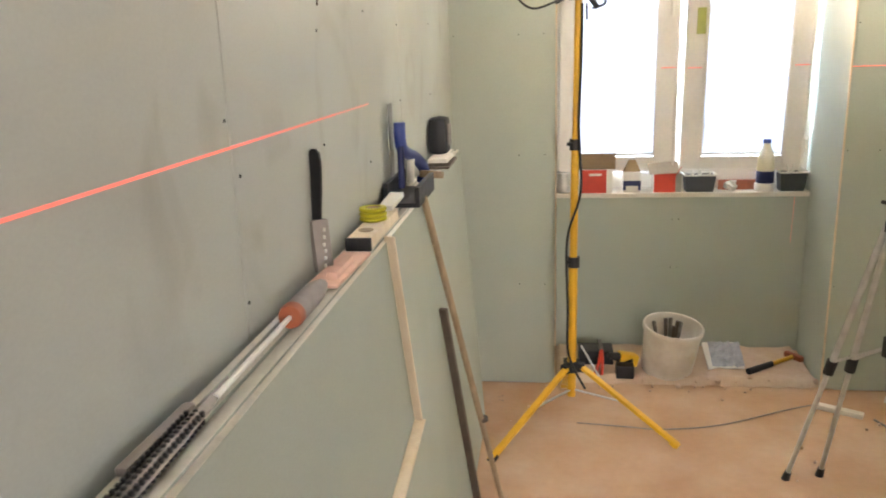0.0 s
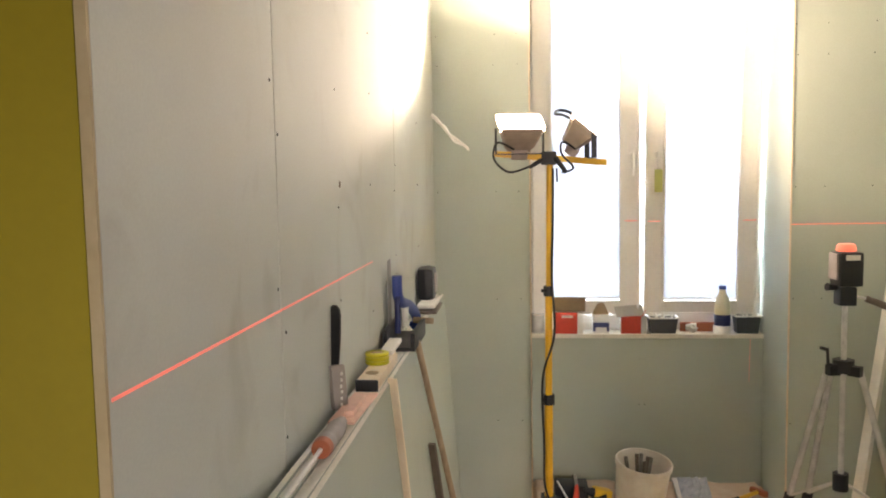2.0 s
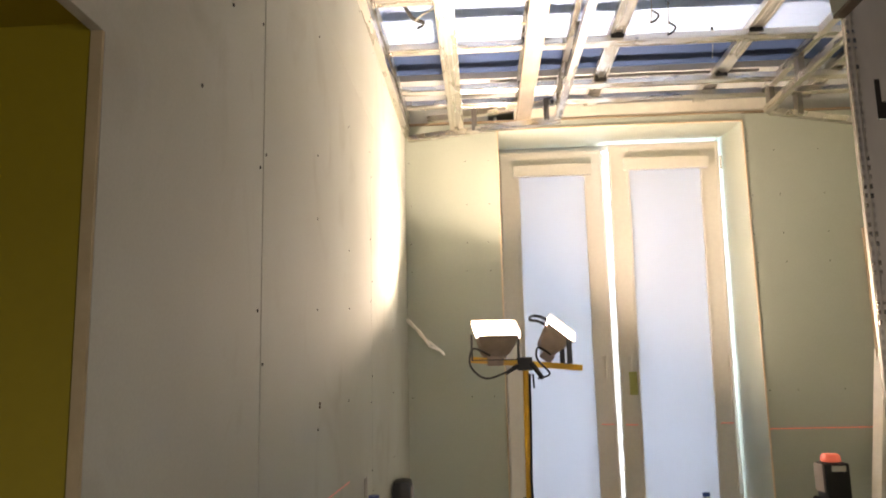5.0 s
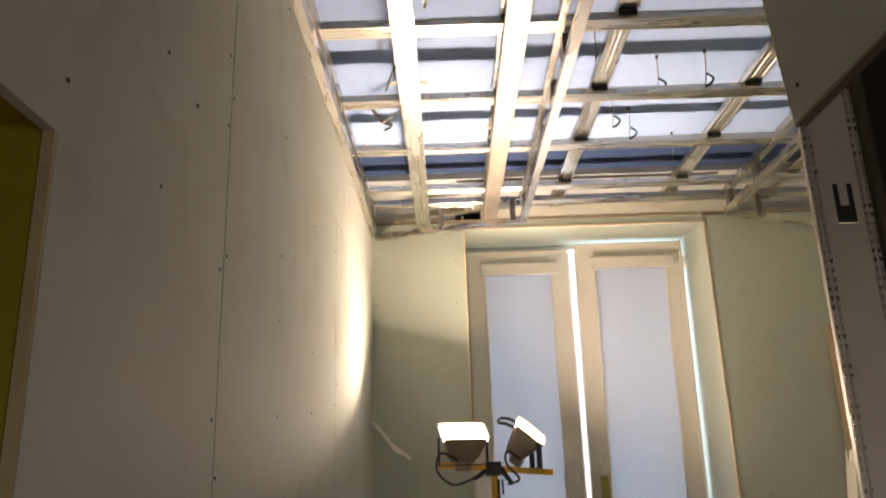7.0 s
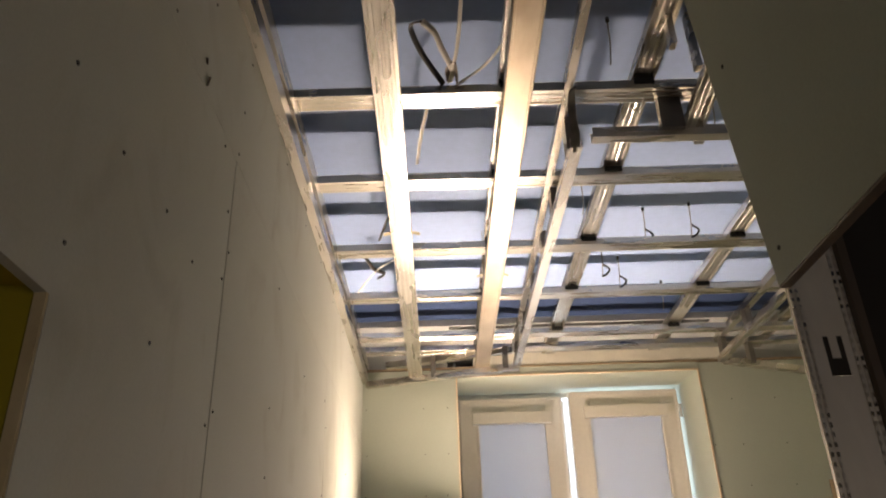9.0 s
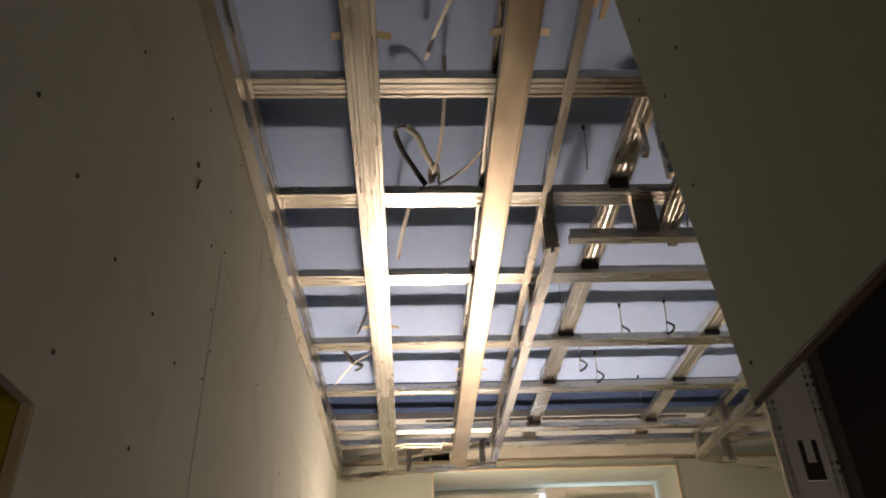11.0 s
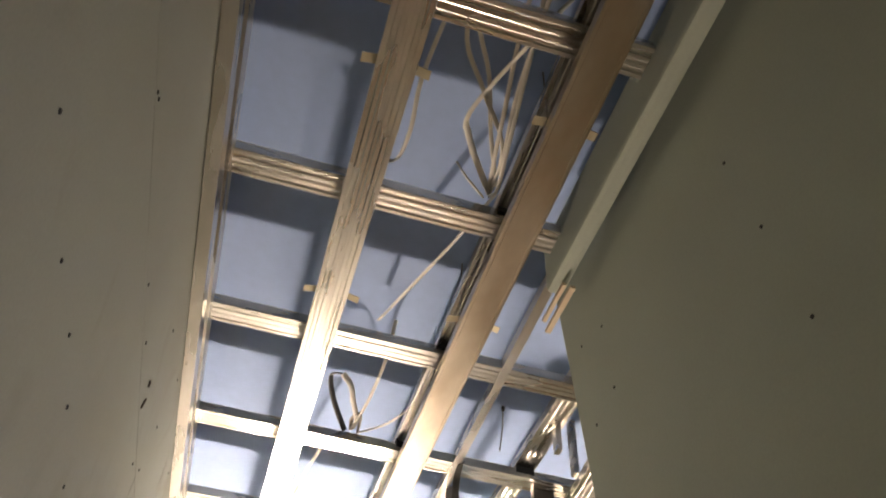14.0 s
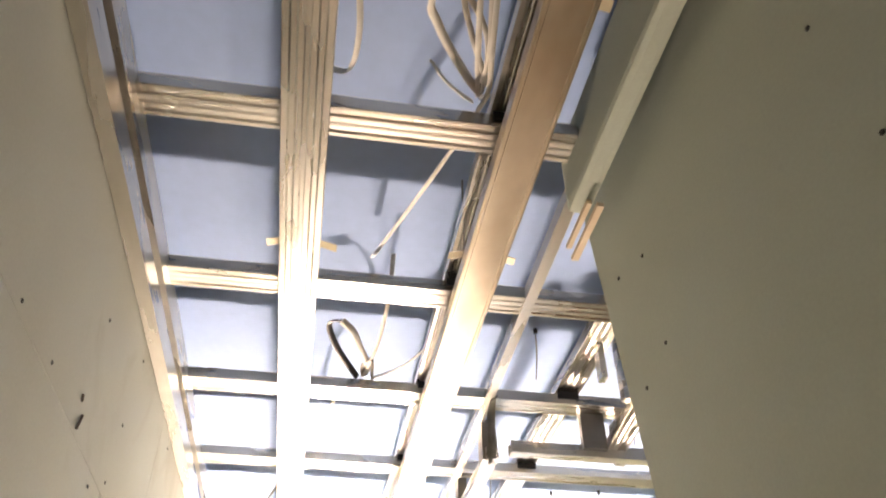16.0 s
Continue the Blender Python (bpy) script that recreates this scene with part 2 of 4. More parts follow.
def tube_bm(points, r, seg=8, flat=1.0):
    """A round or flattened cable through the points, smoothed."""
    pts = [Vector(p) for p in points]
    fine = []
    for i in range(len(pts) - 1):
        p0, p1, p2, p3 = pts[max(i - 1, 0)], pts[i], pts[i + 1], pts[min(i + 2, len(pts) - 1)]
        for k in range(6):
            u = k / 6
            fine.append(0.5 * (2 * p1 + (p2 - p0) * u + (2 * p0 - 5 * p1 + 4 * p2 - p3) * u * u + (3 * p1 - p0 - 3 * p2 + p3) * u ** 3))
    fine.append(pts[-1])
    bm = bmesh.new()
    rows = []
    side = None
    for i, p in enumerate(fine):
        d = (fine[min(i + 1, len(fine) - 1)] - fine[max(i - 1, 0)]).normalized()
        if side is None:
            side = d.orthogonal().normalized()
        side = (side - d * side.dot(d)).normalized()
        up = d.cross(side)
        rows.append([bm.verts.new(p + side * (r * math.cos(2 * math.pi * k / seg)) + up * (r * flat * math.sin(2 * math.pi * k / seg))) for k in range(seg)])
    for p, q in zip(rows, rows[1:]):
        for k in range(seg):
            bm.faces.new((p[k], p[(k + 1) % seg], q[(k + 1) % seg], q[k]))
    bm.faces.new(rows[0][::-1])
    bm.faces.new(rows[-1])
    return bm


def section_bm(path, length, thick, closed=False):
    """A folded sheet: the path of (x, z) extruded along y, with its thickness."""
    bm = bmesh.new()
    n = len(path)
    p = [Vector((a, b)) for a, b in path]
    off = []
    for i in range(n):
        d = (p[min(i + 1, n - 1)] - p[max(i - 1, 0)]).normalized()
        off.append(p[i] + Vector((-d.y, d.x)) * thick)
    rows = []
    for y in (0, length):
        rows.append(([bm.verts.new((v.x, y, v.y)) for v in p], [bm.verts.new((v.x, y, v.y)) for v in off]))
    (a0, b0), (a1, b1) = rows
    for i in range(n - 1):
        bm.faces.new((a0[i], a0[i + 1], a1[i + 1], a1[i]))
        bm.faces.new((b0[i], b1[i], b1[i + 1], b0[i + 1]))
        bm.faces.new((a0[i], b0[i], b0[i + 1], a0[i + 1]))
        bm.faces.new((a1[i], a1[i + 1], b1[i + 1], b1[i]))
    for i in (0, n - 1):
        bm.faces.new((a0[i], a1[i], b1[i], b0[i]))
    bmesh.ops.recalc_face_normals(bm, faces=bm.faces[:])
    return bm


def cd_path(w=0.06, h=0.027):
    g, e = 0.0018, w / 2
    return [(-e + 0.006, h), (-e, h - 0.002), (-e, 0.001), (-e + 0.001, 0), (-e * 0.72, 0), (-e * 0.64, g), (-e * 0.44, g), (-e * 0.36, 0.0003), (-e * 0.14, 0.0003), (-e * 0.08, g * 0.6), (e * 0.08, g * 0.6), (e * 0.14, 0.0003), (e * 0.36, 0.0003), (e * 0.44, g), (e * 0.64, g), (e * 0.72, 0), (e - 0.001, 0), (e, 0.001), (e, h - 0.002), (e - 0.006, h)]


def flat_path(w=0.068, h=0.027):
    e = w / 2
    return [(-e, h), (-e, 0.0015), (-e + 0.0025, 0), (-e * 0.80, 0), (-e * 0.76, 0.0012), (e * 0.76, 0.0012), (e * 0.80, 0), (e - 0.0025, 0), (e, 0.0015), (e, h)]


def ud_path(w=0.028, h=0.027):
    return [(-w / 2, h), (-w / 2, 0), (w / 2, 0), (w / 2, h)]


def link(name, bm, mat, smooth=False):
    me = bpy.data.meshes.new(name)
    bm.to_mesh(me)
    bm.free()
    me.materials.append(mat)
    if smooth:
        me.polygons.foreach_set("use_smooth", [True] * len(me.polygons))
        me.set_sharp_from_angle(angle=radians(40))
    return new(name, me)


def thing(name, label, category, group="", kind="", at=(0, 0, 0)):
    ob = new(name)
    ob.location = at
    return tagged(ob, label, category, group, kind)


def part(name, bm, mat, parent, label="", smooth=True):
    ob = link(name, bm, mat, smooth)
    ob.parent = parent
    if label:
        tagged(ob, label)
    return ob


def piece(name, bm, mat, label, category="", kind="structure", group="", smooth=False):
    return tagged(link(name, bm, mat, smooth), label, category, group, kind)

# ---- structure ----
XL, YF, ZS = -0.45, 3.02, 3.122
T = 0.0125

piece("floor", box_bm(-1.7, 1.95, -2.4, 3.9, -0.12, 0.0), FLOOR, "dusty bare wooden floor with stains")
piece("ceiling", box_bm(-1.7, 1.95, -2.4, 3.9, ZS, ZS + 0.15), SLAB, "blue-grey painted concrete slab above the metal grid")

wall_west = piece("wall_west", box_bm(XL - 0.16, XL - T - 0.002, 0.012, 3.9, 0, ZS), GREY, "old masonry wall behind green plasterboard sheets")
for b in ((0.012, -1.35, 2.082, ZS), (-1.35, -2.4, 0, ZS)):
    part("masonry", box_bm(XL - 0.16, XL - T - 0.002, b[1], b[0], b[2], b[3]), GREY, wall_west)


def board(parent, boxes, mat=BOARD):
    bm = bmesh.new()
    for bx in boxes:
        add_box(bm, *bx)
    return part("board", bm, mat, parent, smooth=False)


x0, x1 = XL - T, XL
board(wall_west, [(x0, x1, 0.006, 0.5605, 0.01, 2.066), (x0, x1, -1.35, 0.5605, 2.066, 2.590)], BOARD_GREY)
board(wall_west, [(x0, x1, 0.566, 1.820, 0.01, 2.590)], BOARD_GREY)
board(wall_west, [(x0, x1, 1.824, YF, 0.01, 2.590)], BOARD_GREY)
board(wall_west, [(x0, x1, -1.35, 0.9, 2.592, 2.955)], BOARD_GREY)
board(wall_west, [(x0, x1, 0.903, YF, 2.592, 2.955)], BOARD_GREY)
board(wall_west, [(x0, x1, -2.4, -1.353, 0.01, 2.955)], BOARD_GREY)
part("lintel_face", box_bm(XL - 0.16, XL - T - 0.003, -1.349, 0.0115, 2.076, 2.0815), YELLOW_WALL, wall_west, "mustard painted underside of the doorway", smooth=False)
part("board_edge", box_bm(x0 + 0.0002, x1 - 0.0004, 0.0005, 0.0055, 0.01, 2.066), EDGE_TAN, wall_west, "pale raw gypsum edge of the doorway board", smooth=False)

# doorway to the mustard passage
piece("wall_passage_far", box_bm(-1.7, XL - T - 0.004, 0.014, 0.2, 0, 2.4), YELLOW_WALL, "mustard yellow painted wall beside the doorway")
piece("wall_passage_side", box_bm(-1.7, -1.6, -1.6, 0.012, 0, 2.4), YELLOW_WALL, "mustard yellow passage wall")
piece("ceiling_passage", box_bm(-1.6, XL - 0.161, -1.6, 0.012, 2.3, 2.4), YELLOW_WALL, "plain passage ceiling")
piece("wall_passage_near", box_bm(-1.7, XL - 0.161, -1.7, -1.6, 0, 2.4), YELLOW_WALL, "mustard yellow passage wall")
part("reveal", box_bm(XL - 0.16, XL - T - 0.003, 0.004, 0.0125, 0, 2.0755), YELLOW_WALL, wall_west, "mustard painted reveal of the doorway", smooth=False)

# window wall
wall_north = piece("wall_north", box_bm(XL - 0.16, -0.03, YF + T + 0.002, 3.9, 0, ZS), GREY, "outer wall with a deep window niche, clad in green plasterboard")
part("masonry", box_bm(1.275, 1.95, YF + T + 0.002, 3.9, 0, ZS), GREY, wall_north, smooth=False)
part("lintel", box_bm(-0.03, 1.275, YF + T + 0.002, 3.9, 3.02, ZS), GREY, wall_north, smooth=False)
part("parapet", box_bm(-0.03, 1.275, 3.515, 3.9, 0, 0.81), GREY, wall_north, smooth=False)
board(wall_north, [(XL, 0.012, YF, YF + T, 0.01, 2.96)])
board(wall_north, [(1.212, 1.80, YF, YF + T, 0.01, 2.96)])
board(wall_north, [(0.0125, 1.2115, YF, YF + T, 2.925, 2.965)])
board(wall_north, [(-0.02, 1.262, 3.5, 3.5125, 0.01, 0.812)])


def splay(a, b, z0, z1, t):
    """An upright sheet from plan point a to plan point b, t thick to its right."""
    a, b = Vector(a), Vector(b)
    d = (b - a).normalized()
    n = Vector((d.y, -d.x)) * t
    bm = bmesh.new()
    lo = [bm.verts.new((p.x, p.y, z0)) for p in (a, b, b + n, a + n)]
    hi = [bm.verts.new((p.x, p.y, z1)) for p in (a, b, b + n, a + n)]
    bm.faces.new(lo[::-1])
    bm.faces.new(hi)
    for i in range(4):
        bm.faces.new((lo[i], lo[(i + 1) % 4], hi[(i + 1) % 4], hi[i]))
    bmesh.ops.recalc_face_normals(bm, faces=bm.faces[:])
    return bm


part("board", splay((1.212, YF + T), (1.255, 3.60), 0.01, 3.0, T), BOARD, wall_north, smooth=False)
part("board", splay((-0.022, 3.60), (0.012, YF + T), 0.01, 3.0, T), BOARD, wall_north, smooth=False)
soffit = box_bm(-0.0, 1.24, YF + T, 3.62, 2.925, 2.9375)
for v in soffit.verts:
    if v.co.y > 3.4:
        v.co.z += 0.075
part("board", soffit, BOARD, wall_north, smooth=False)
# raw corner strips round the niche
for xx in (0.008, 1.2095):
    part("corner_bead", box_bm(xx, xx + 0.007, YF - 0.004, YF + 0.003, 0.01, 2.93), BEAD, wall_north, "pale raw board edge", smooth=False)
part("corner_bead", box_bm(0.012, 1.214, YF - 0.004, YF + 0.003, 2.922, 2.930), BEAD, wall_north, smooth=False)
part("board_edge", box_bm(XL + 0.002, 1.80, YF - 0.003, YF + 0.016, 2.966, 2.974), WOOD, wall_north, "torn brown paper edge above the niche", smooth=False)
part("header_strip", box_bm(0.1, 1.35, YF + 0.0, YF + 0.014, 2.976, 3.04), BOARD_EDGE, wall_north, smooth=False)
# grey strip with a dark slot against the slab
part("blue_band", box_bm(XL, 1.79, 2.40, 2.735, ZS - 0.006, ZS - 0.001), BLUE, wall_north, "dark blue painted band at the slab", smooth=False)
part("slot_strip", box_bm(XL, 1.79, 2.735, YF + 0.014, 3.085, ZS - 0.001), GREY, wall_north, "grey rendered strip with a dark slot", smooth=False)
part("slot", box_bm(-0.02, 1.22, 2.750, 2.775, 3.080, 3.0845), BLACK, wall_north, smooth=False)
sill = piece("window_sill", box_bm(-0.02, 1.258, 3.495, 3.66, 0.814, 0.836, 0.003), BOARD_EDGE, "dusty raw window sill board")

wall_east = piece("wall_east", box_bm(1.8, 1.95, 0.95, YF + 0.02, 0, ZS), BOARD, "plain green plasterboard wall of the wider part")
# unseen back wall; its opening is added to hold a fill lamp
wall_south = piece("wall_south", box_bm(1.45, 1.95, -2.55, -2.4, 0, ZS), BOARD, "unseen wall behind the walk, with an added opening for the fill lamp")
part("masonry", box_bm(-1.7, 0.75, -2.55, -2.4, 0, ZS), BOARD, wall_south, smooth=False)
part("masonry", box_bm(0.75, 1.45, -2.55, -2.4, 2.1, ZS), BOARD, wall_south, smooth=False)
# fill lamps out of view, added to brighten stack, near walls and mustard wall
area_lamp("south_fill_lamp", look((1.10, -2.45, 1.35), (0.05, 0.7, 0.35)), 0.66, 1.2, BACK, (1.0, 0.94, 0.92), 100)
area_lamp("passage_fill_lamp", look((-1.0, -1.55, 0.95), (-1.0, 0, 0.95)), 0.8, 1.5, 1.5, (1.0, 0.97, 0.92))

# partition with the unlined doorway
PX0 = 0.319
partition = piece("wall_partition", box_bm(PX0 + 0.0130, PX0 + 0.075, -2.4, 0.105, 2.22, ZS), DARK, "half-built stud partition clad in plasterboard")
bm = box_bm(PX0, PX0 + T, -2.4, 0.126, 2.104, 3.10)
for v in bm.verts:
    if v.co.y > 0:
        v.co.y += 0.118 * (v.co.z - 2.104) / 0.804
part("board", bm, BOARD, partition, smooth=False)
part("board_edge", box_bm(PX0 + 0.0003, PX0 + T, -2.4, 0.125, 2.100, 2.1035), DARKWOOD, partition, smooth=False)
part("strip", box_bm(0.240, 0.275, -2.4, 0.140, 2.915, 3.055, 0.010), BOARD, partition, "beige board strip under the grid", smooth=False)
# near-black sheet stands for the unlit opening; the board behind it bounces lamp light
side_dark_sheet = piece("side_dark_sheet", box_bm(0.860, 1.95, 0.915, 0.945, 0, 2.84), UNLIT_BLACK, "near-black sheet put in for the unlit side opening")
part("board", box_bm(0.845, 1.80, 0.9455, 0.958, 0, 2.84), BOARD, side_dark_sheet, "unseen plasterboard added to bounce light into the room", smooth=False)
# out of view, added to close the side room
piece("wall_store", box_bm(1.9, 1.95, -2.4, 0.91, 0, ZS), DARK, "unseen wall added to close the side room, toned dark")

# ---- window ----
YW = 3.60
window = tagged(new("window_1"), "tall white double casement window with pale roller blinds drawn", "window", kind="structure")
window.location = (0, 0, 0)


def ring(bm, x0, x1, z0, z1, w, y0, y1, wb=None):
    wb = wb or w
    add_box(bm, x0, x0 + w, y0, y1, z0, z1)
    add_box(bm, x1 - w, x1, y0, y1, z0, z1)
    add_box(bm, x0 + w, x1 - w, y0, y1, z1 - w, z1)
    add_box(bm, x0 + w, x1 - w, y0, y1, z0, z0 + wb)


bm = bmesh.new()
ring(bm, -0.02, 1.26, 0.84, 3.0, 0.033, YW + 0.01, YW + 0.08, 0.085)
add_box(bm, 0.013, 0.05, YW + 0.012, YW + 0.078, 0.925, 2.967)
add_box(bm, 0.60, 0.624, YW + 0.01, YW + 0.08, 0.925, 2.95)
part("window_frame", bm, FRAME, window, smooth=False)


YF2 = YW - 0.027


def casement(x0, x1, z0, z1, m):
    leaf = part("casement", bmesh.new(), FRAME, window)
    bm = bmesh.new()
    ring(bm, x0, x1, z0, z1, 0.104, YF2 - 0.02, YF2 + 0.035, 0.078)
    bmesh.ops.bevel(bm, geom=[e for e in bm.edges if e.is_boundary is False and e.calc_face_angle(0) > 1], offset=0.004, segments=2, affect="EDGES")
    bm.transform(m)
    bm.to_mesh(leaf.data)
    bm.free()
    leaf.data.materials.append(FRAME)
    bm = bmesh.new()
    ring(bm, x0 + 0.090, x1 - 0.090, z0 + 0.064, z1 - 0.090, 0.013, YF2 - 0.027, YF2 - 0.0205)
    bm.transform(m)
    part("glazing_bead", bm, FRAME, leaf, smooth=False)
    bm = bmesh.new()
    ring(bm, x0 + 0.004, x1 - 0.004, z0 + 0.004, z1 - 0.004, 0.010, YF2 - 0.0255, YF2 - 0.0205)
    bm.transform(m)
    part("rebate_lip", bm, FRAME, leaf, smooth=False)
    for hz in (z0 + 0.12, z1 - 0.12):
        bm = rod_bm((x0 - 0.006 if x0 < 0.3 else x1 + 0.006, YF2 - 0.026, hz - 0.035), (x0 - 0.006 if x0 < 0.3 else x1 + 0.006, YF2 - 0.026, hz + 0.035), 0.007)
        bm.transform(m)
        part("hinge", bm, FRAME, leaf)
    for nm, b, mt in (
                      ("blind_cassette", (x0 + 0.07, x1 - 0.07, YF2 - 0.062, YF2 - 0.0285, z1 - 0.150, z1 - 0.088), FRAME),
                      ("blind", (x0 + 0.098, x1 - 0.098, YF2 - 0.008, YF2 - 0.0065, z0 + 0.085, z1 - 0.09), BLIND),
                      ("blind_rail", (x0 + 0.099, x1 - 0.099, YF2 - 0.014, YF2 - 0.003, z0 + 0.082, z0 + 0.095), FRAME),
                      ("pane", (x0 + 0.098, x1 - 0.098, YF2 + 0.012, YF2 + 0.016, z0 + 0.076, z1 - 0.098), GLASS)):
        bm = box_bm(*b, 0.002 if nm != "pane" and nm != "blind" else 0)
        bm.transform(m)
        p = part(nm, bm, mt, leaf, smooth=False)
        if nm == "pane":
            p.visible_shadow = False
    return leaf


casement(0.035, 0.607, 0.935, 2.960, Matrix.Identity(4))
hinge = Matrix.Translation((0, YW, 0.93)) @ Matrix.Rotation(radians(3.0), 4, "X") @ Matrix.Translation((0, -YW, -0.93))
casement(0.632, 1.222, 0.935, 2.960, hinge)
for xx, yy in ((0.565, YW - 0.047), (0.692, YW - 0.084)):
    bm = rod_bm((xx, yy + 0.005, 1.80), (xx, yy - 0.035, 1.80), 0.012)
    add_rod(bm, (xx, yy - 0.03, 1.81), (xx, yy - 0.032, 1.69), 0.009, 0.007)
    part("window_handle", bm, FRAME, window)
piece("paper_tag", box_bm(0.672, 0.714, YW - 0.126, YW - 0.122, 1.60, 1.72, 0.001), TAGM, "olive paper tag hanging from the window handle", "tag", "thing")
area_lamp("daylight", look((0.62, YW + 0.4, 1.95), (0.62, 0, 1.95)), 1.25, 2.1, DAY, (0.66, 0.82, 1.0))

piece("backdrop_sky", box_bm(-6, 8, 9.0, 9.1, -4, 12), glowing("bright overcast sky", (0.80, 0.90, 1.0), 2.2), "bright overcast sky seen past the window", "", "structure")

# ---- suspended grid ----
grid = tagged(new("ceiling_grid"), "galvanised steel ceiling grid of crossed channel profiles, not yet boarded", "ceiling frame")


def profile(a, b, w=0.06, h=0.027, mat=GALV, name="channel", path=None, roll=0.0, parent=None):
    """A channel from a to b, its web down at that height."""
    a, b = Vector(a), Vector(b)
    d = b - a
    if mat is GALV and abs(d.x) > abs(d.y):
        mat = GALV_X
    bm = section_bm(path or cd_path(w, h), d.length, 0.0009)
    q = d.to_track_quat("Y", "Z").to_matrix().to_4x4()
    bm.transform(Matrix.Translation(a) @ q @ Matrix.Rotation(roll, 4, "Y"))
    return part(name, bm, mat, parent or grid, smooth=False)


ZC, ZA = 2.988, 2.905
for y in (-1.6, -1.18, -0.76, -0.345, 0.072, 0.50, 0.908, 1.315, 1.77, 2.19, 2.64, 2.83):
    profile((XL + 0.03, y, ZC), (0.237 if y < 0.2 else 1.79, y, ZC), name="cross_channel")
for xx in (0.130, 0.47, 1.0, 1.5):
    profile((xx, -2.3 if xx < 0.3 else 0.26, ZC + 0.029), (xx, 2.98, ZC + 0.029), name="carrier_channel", mat=GALV)
# edge track on the walls
profile((XL + 0.016, -2.4, 2.958), (XL + 0.016, 2.98, 2.958), path=ud_path(0.03, 0.05), name="edge_track", mat=GALV)
profile((XL + 0.016, -2.4, 2.888), (XL + 0.016, 2.98, 2.888), path=ud_path(0.026, 0.045), name="edge_track", mat=GALV)
# lower strip
profile((-0.160, -2.3, ZA), (-0.187, 2.99, ZA), 0.066, name="lower_channel")
profile((0.138, -2.3, ZA), (0.132, 2.845, ZA), 0.068, name="lower_channel", mat=GALV_BROWN, path=flat_path(0.068))
# drop edge: upper and lower rails with stubs
profile((0.270, 0.15, ZC - 0.003), (0.288, 2.8, ZC - 0.003), path=ud_path(0.022, 0.03), name="upper_rail")
profile((0.302, 0.985, 2.885), (0.290, 2.79, 2.885), path=ud_path(0.03, 0.03), name="lower_rail")
profile((0.337, 0.955, 2.885), (1.24, 0.955, 2.885), path=ud_path(0.03, 0.03), name="lower_rail")
profile((1.25, 1.80, 2.885), (1.255, 2.80, 2.885), path=ud_path(0.03, 0.03), name="lower_rail")
profile((1.25, 1.80, ZC - 0.003), (1.255, 2.80, ZC - 0.003), path=ud_path(0.03, 0.03), name="upper_rail")
profile((XL + 0.02, 3.0, 2.875), (0.30, 2.785, 2.875), path=ud_path(0.03, 0.03), name="lower_rail")
profile((-0.33, 2.985, 2.965), (0.28, 2.80, 2.965), path=ud_path(0.03, 0.03), name="upper_rail")
profile((1.26, 2.785, 2.875), (1.79, 3.0, 2.875), path=ud_path(0.03, 0.03), name="lower_rail")
for p in ((0.292, 1.02), (0.298, 1.38), (0.298, 1.66), (0.30, 2.0), (0.298, 2.36), (0.294, 2.72), (1.25, 1.95), (1.25, 2.4), (1.253, 2.74), (0.62, 0.965), (0.95, 0.965), (0.24, 2.80), (-0.10, 2.91), (1.42, 2.85)):
    part("stub", box_bm(p[0] - 0.012, p[0] + 0.012, p[1] - 0.024, p[1] + 0.024, 2.887, 2.993), GALV_DULL_UNLIT, grid, smooth=False)
part("strap", tube_bm([(0.284, 0.87, 2.984), (0.286, 0.91, 2.972), (0.290, 0.935, 2.93), (0.300, 0.965, 2.905), (0.303, 1.0, 2.885)], 0.016, 6, 0.18), STEEL, grid, "bent dark steel strap", smooth=False)
# open box frame at the tray's near side
profile((0.60, 0.945, 2.905), (0.57, 0.27, 2.935), 0.05, name="brace")
for bx, by in ((0.475, 0.66), (0.555, 0.74)):
    part("post", box_bm(bx - 0.007, bx + 0.007, by - 0.012, by + 0.012, 2.93, 3.095), GALV, grid, smooth=False)
part("plate", box_bm(0.512, 0.572, 0.925, 0.945, 2.90, 3.005), GALV_DULL_UNLIT, grid, smooth=False)

# ---- work lamp on its tripod ----
lamp = thing("work_lamp", "yellow tripod work lamp with two lit halogen floodlights", "work lamp", at=(0, 0, 0))
PX, PY = 0.085, 2.69
part("lower_pole", rod_bm((PX - 0.006, PY, 0.10), (PX - 0.004, PY, 0.70), 0.019), YELLOW, lamp)
part("middle_pole", rod_bm((PX - 0.004, PY, 0.68), (PX, PY, 1.19), 0.016), YELLOW, lamp)
part("upper_pole", rod_bm((PX, PY, 1.17), (PX + 0.006, PY - 0.01, 1.75), 0.0135), YELLOW, lamp)
for z, r in ((0.70, 0.025), (1.185, 0.022)):
    bm = rod_bm((PX - 0.002, PY, z - 0.022), (PX - 0.002, PY, z + 0.022), r)
    add_rod(bm, (PX, PY, z), (PX - 0.03, PY - 0.03, z + 0.005), 0.008)
    part("clamp_collar", bm, BLACK, lamp)
bm = rod_bm((PX - 0.006, PY, 0.215), (PX - 0.006, PY, 0.26), 0.032)
for k in range(3):
    a = radians(20 + 120 * k)
    add_box(bm, -0.016, 0.016, 0.0, 0.055, -0.018, 0.018, Matrix.Translation((PX - 0.006, PY, 0.235)) @ Matrix.Rotation(a, 4, "Z"))
part("hub", bm, BLACK, lamp)
for fx, fy in ((0.494, 2.445), (-0.245, 2.278), (0.05, 2.99)):
    d = Vector((fx - PX, fy - PY, 0)).normalized()
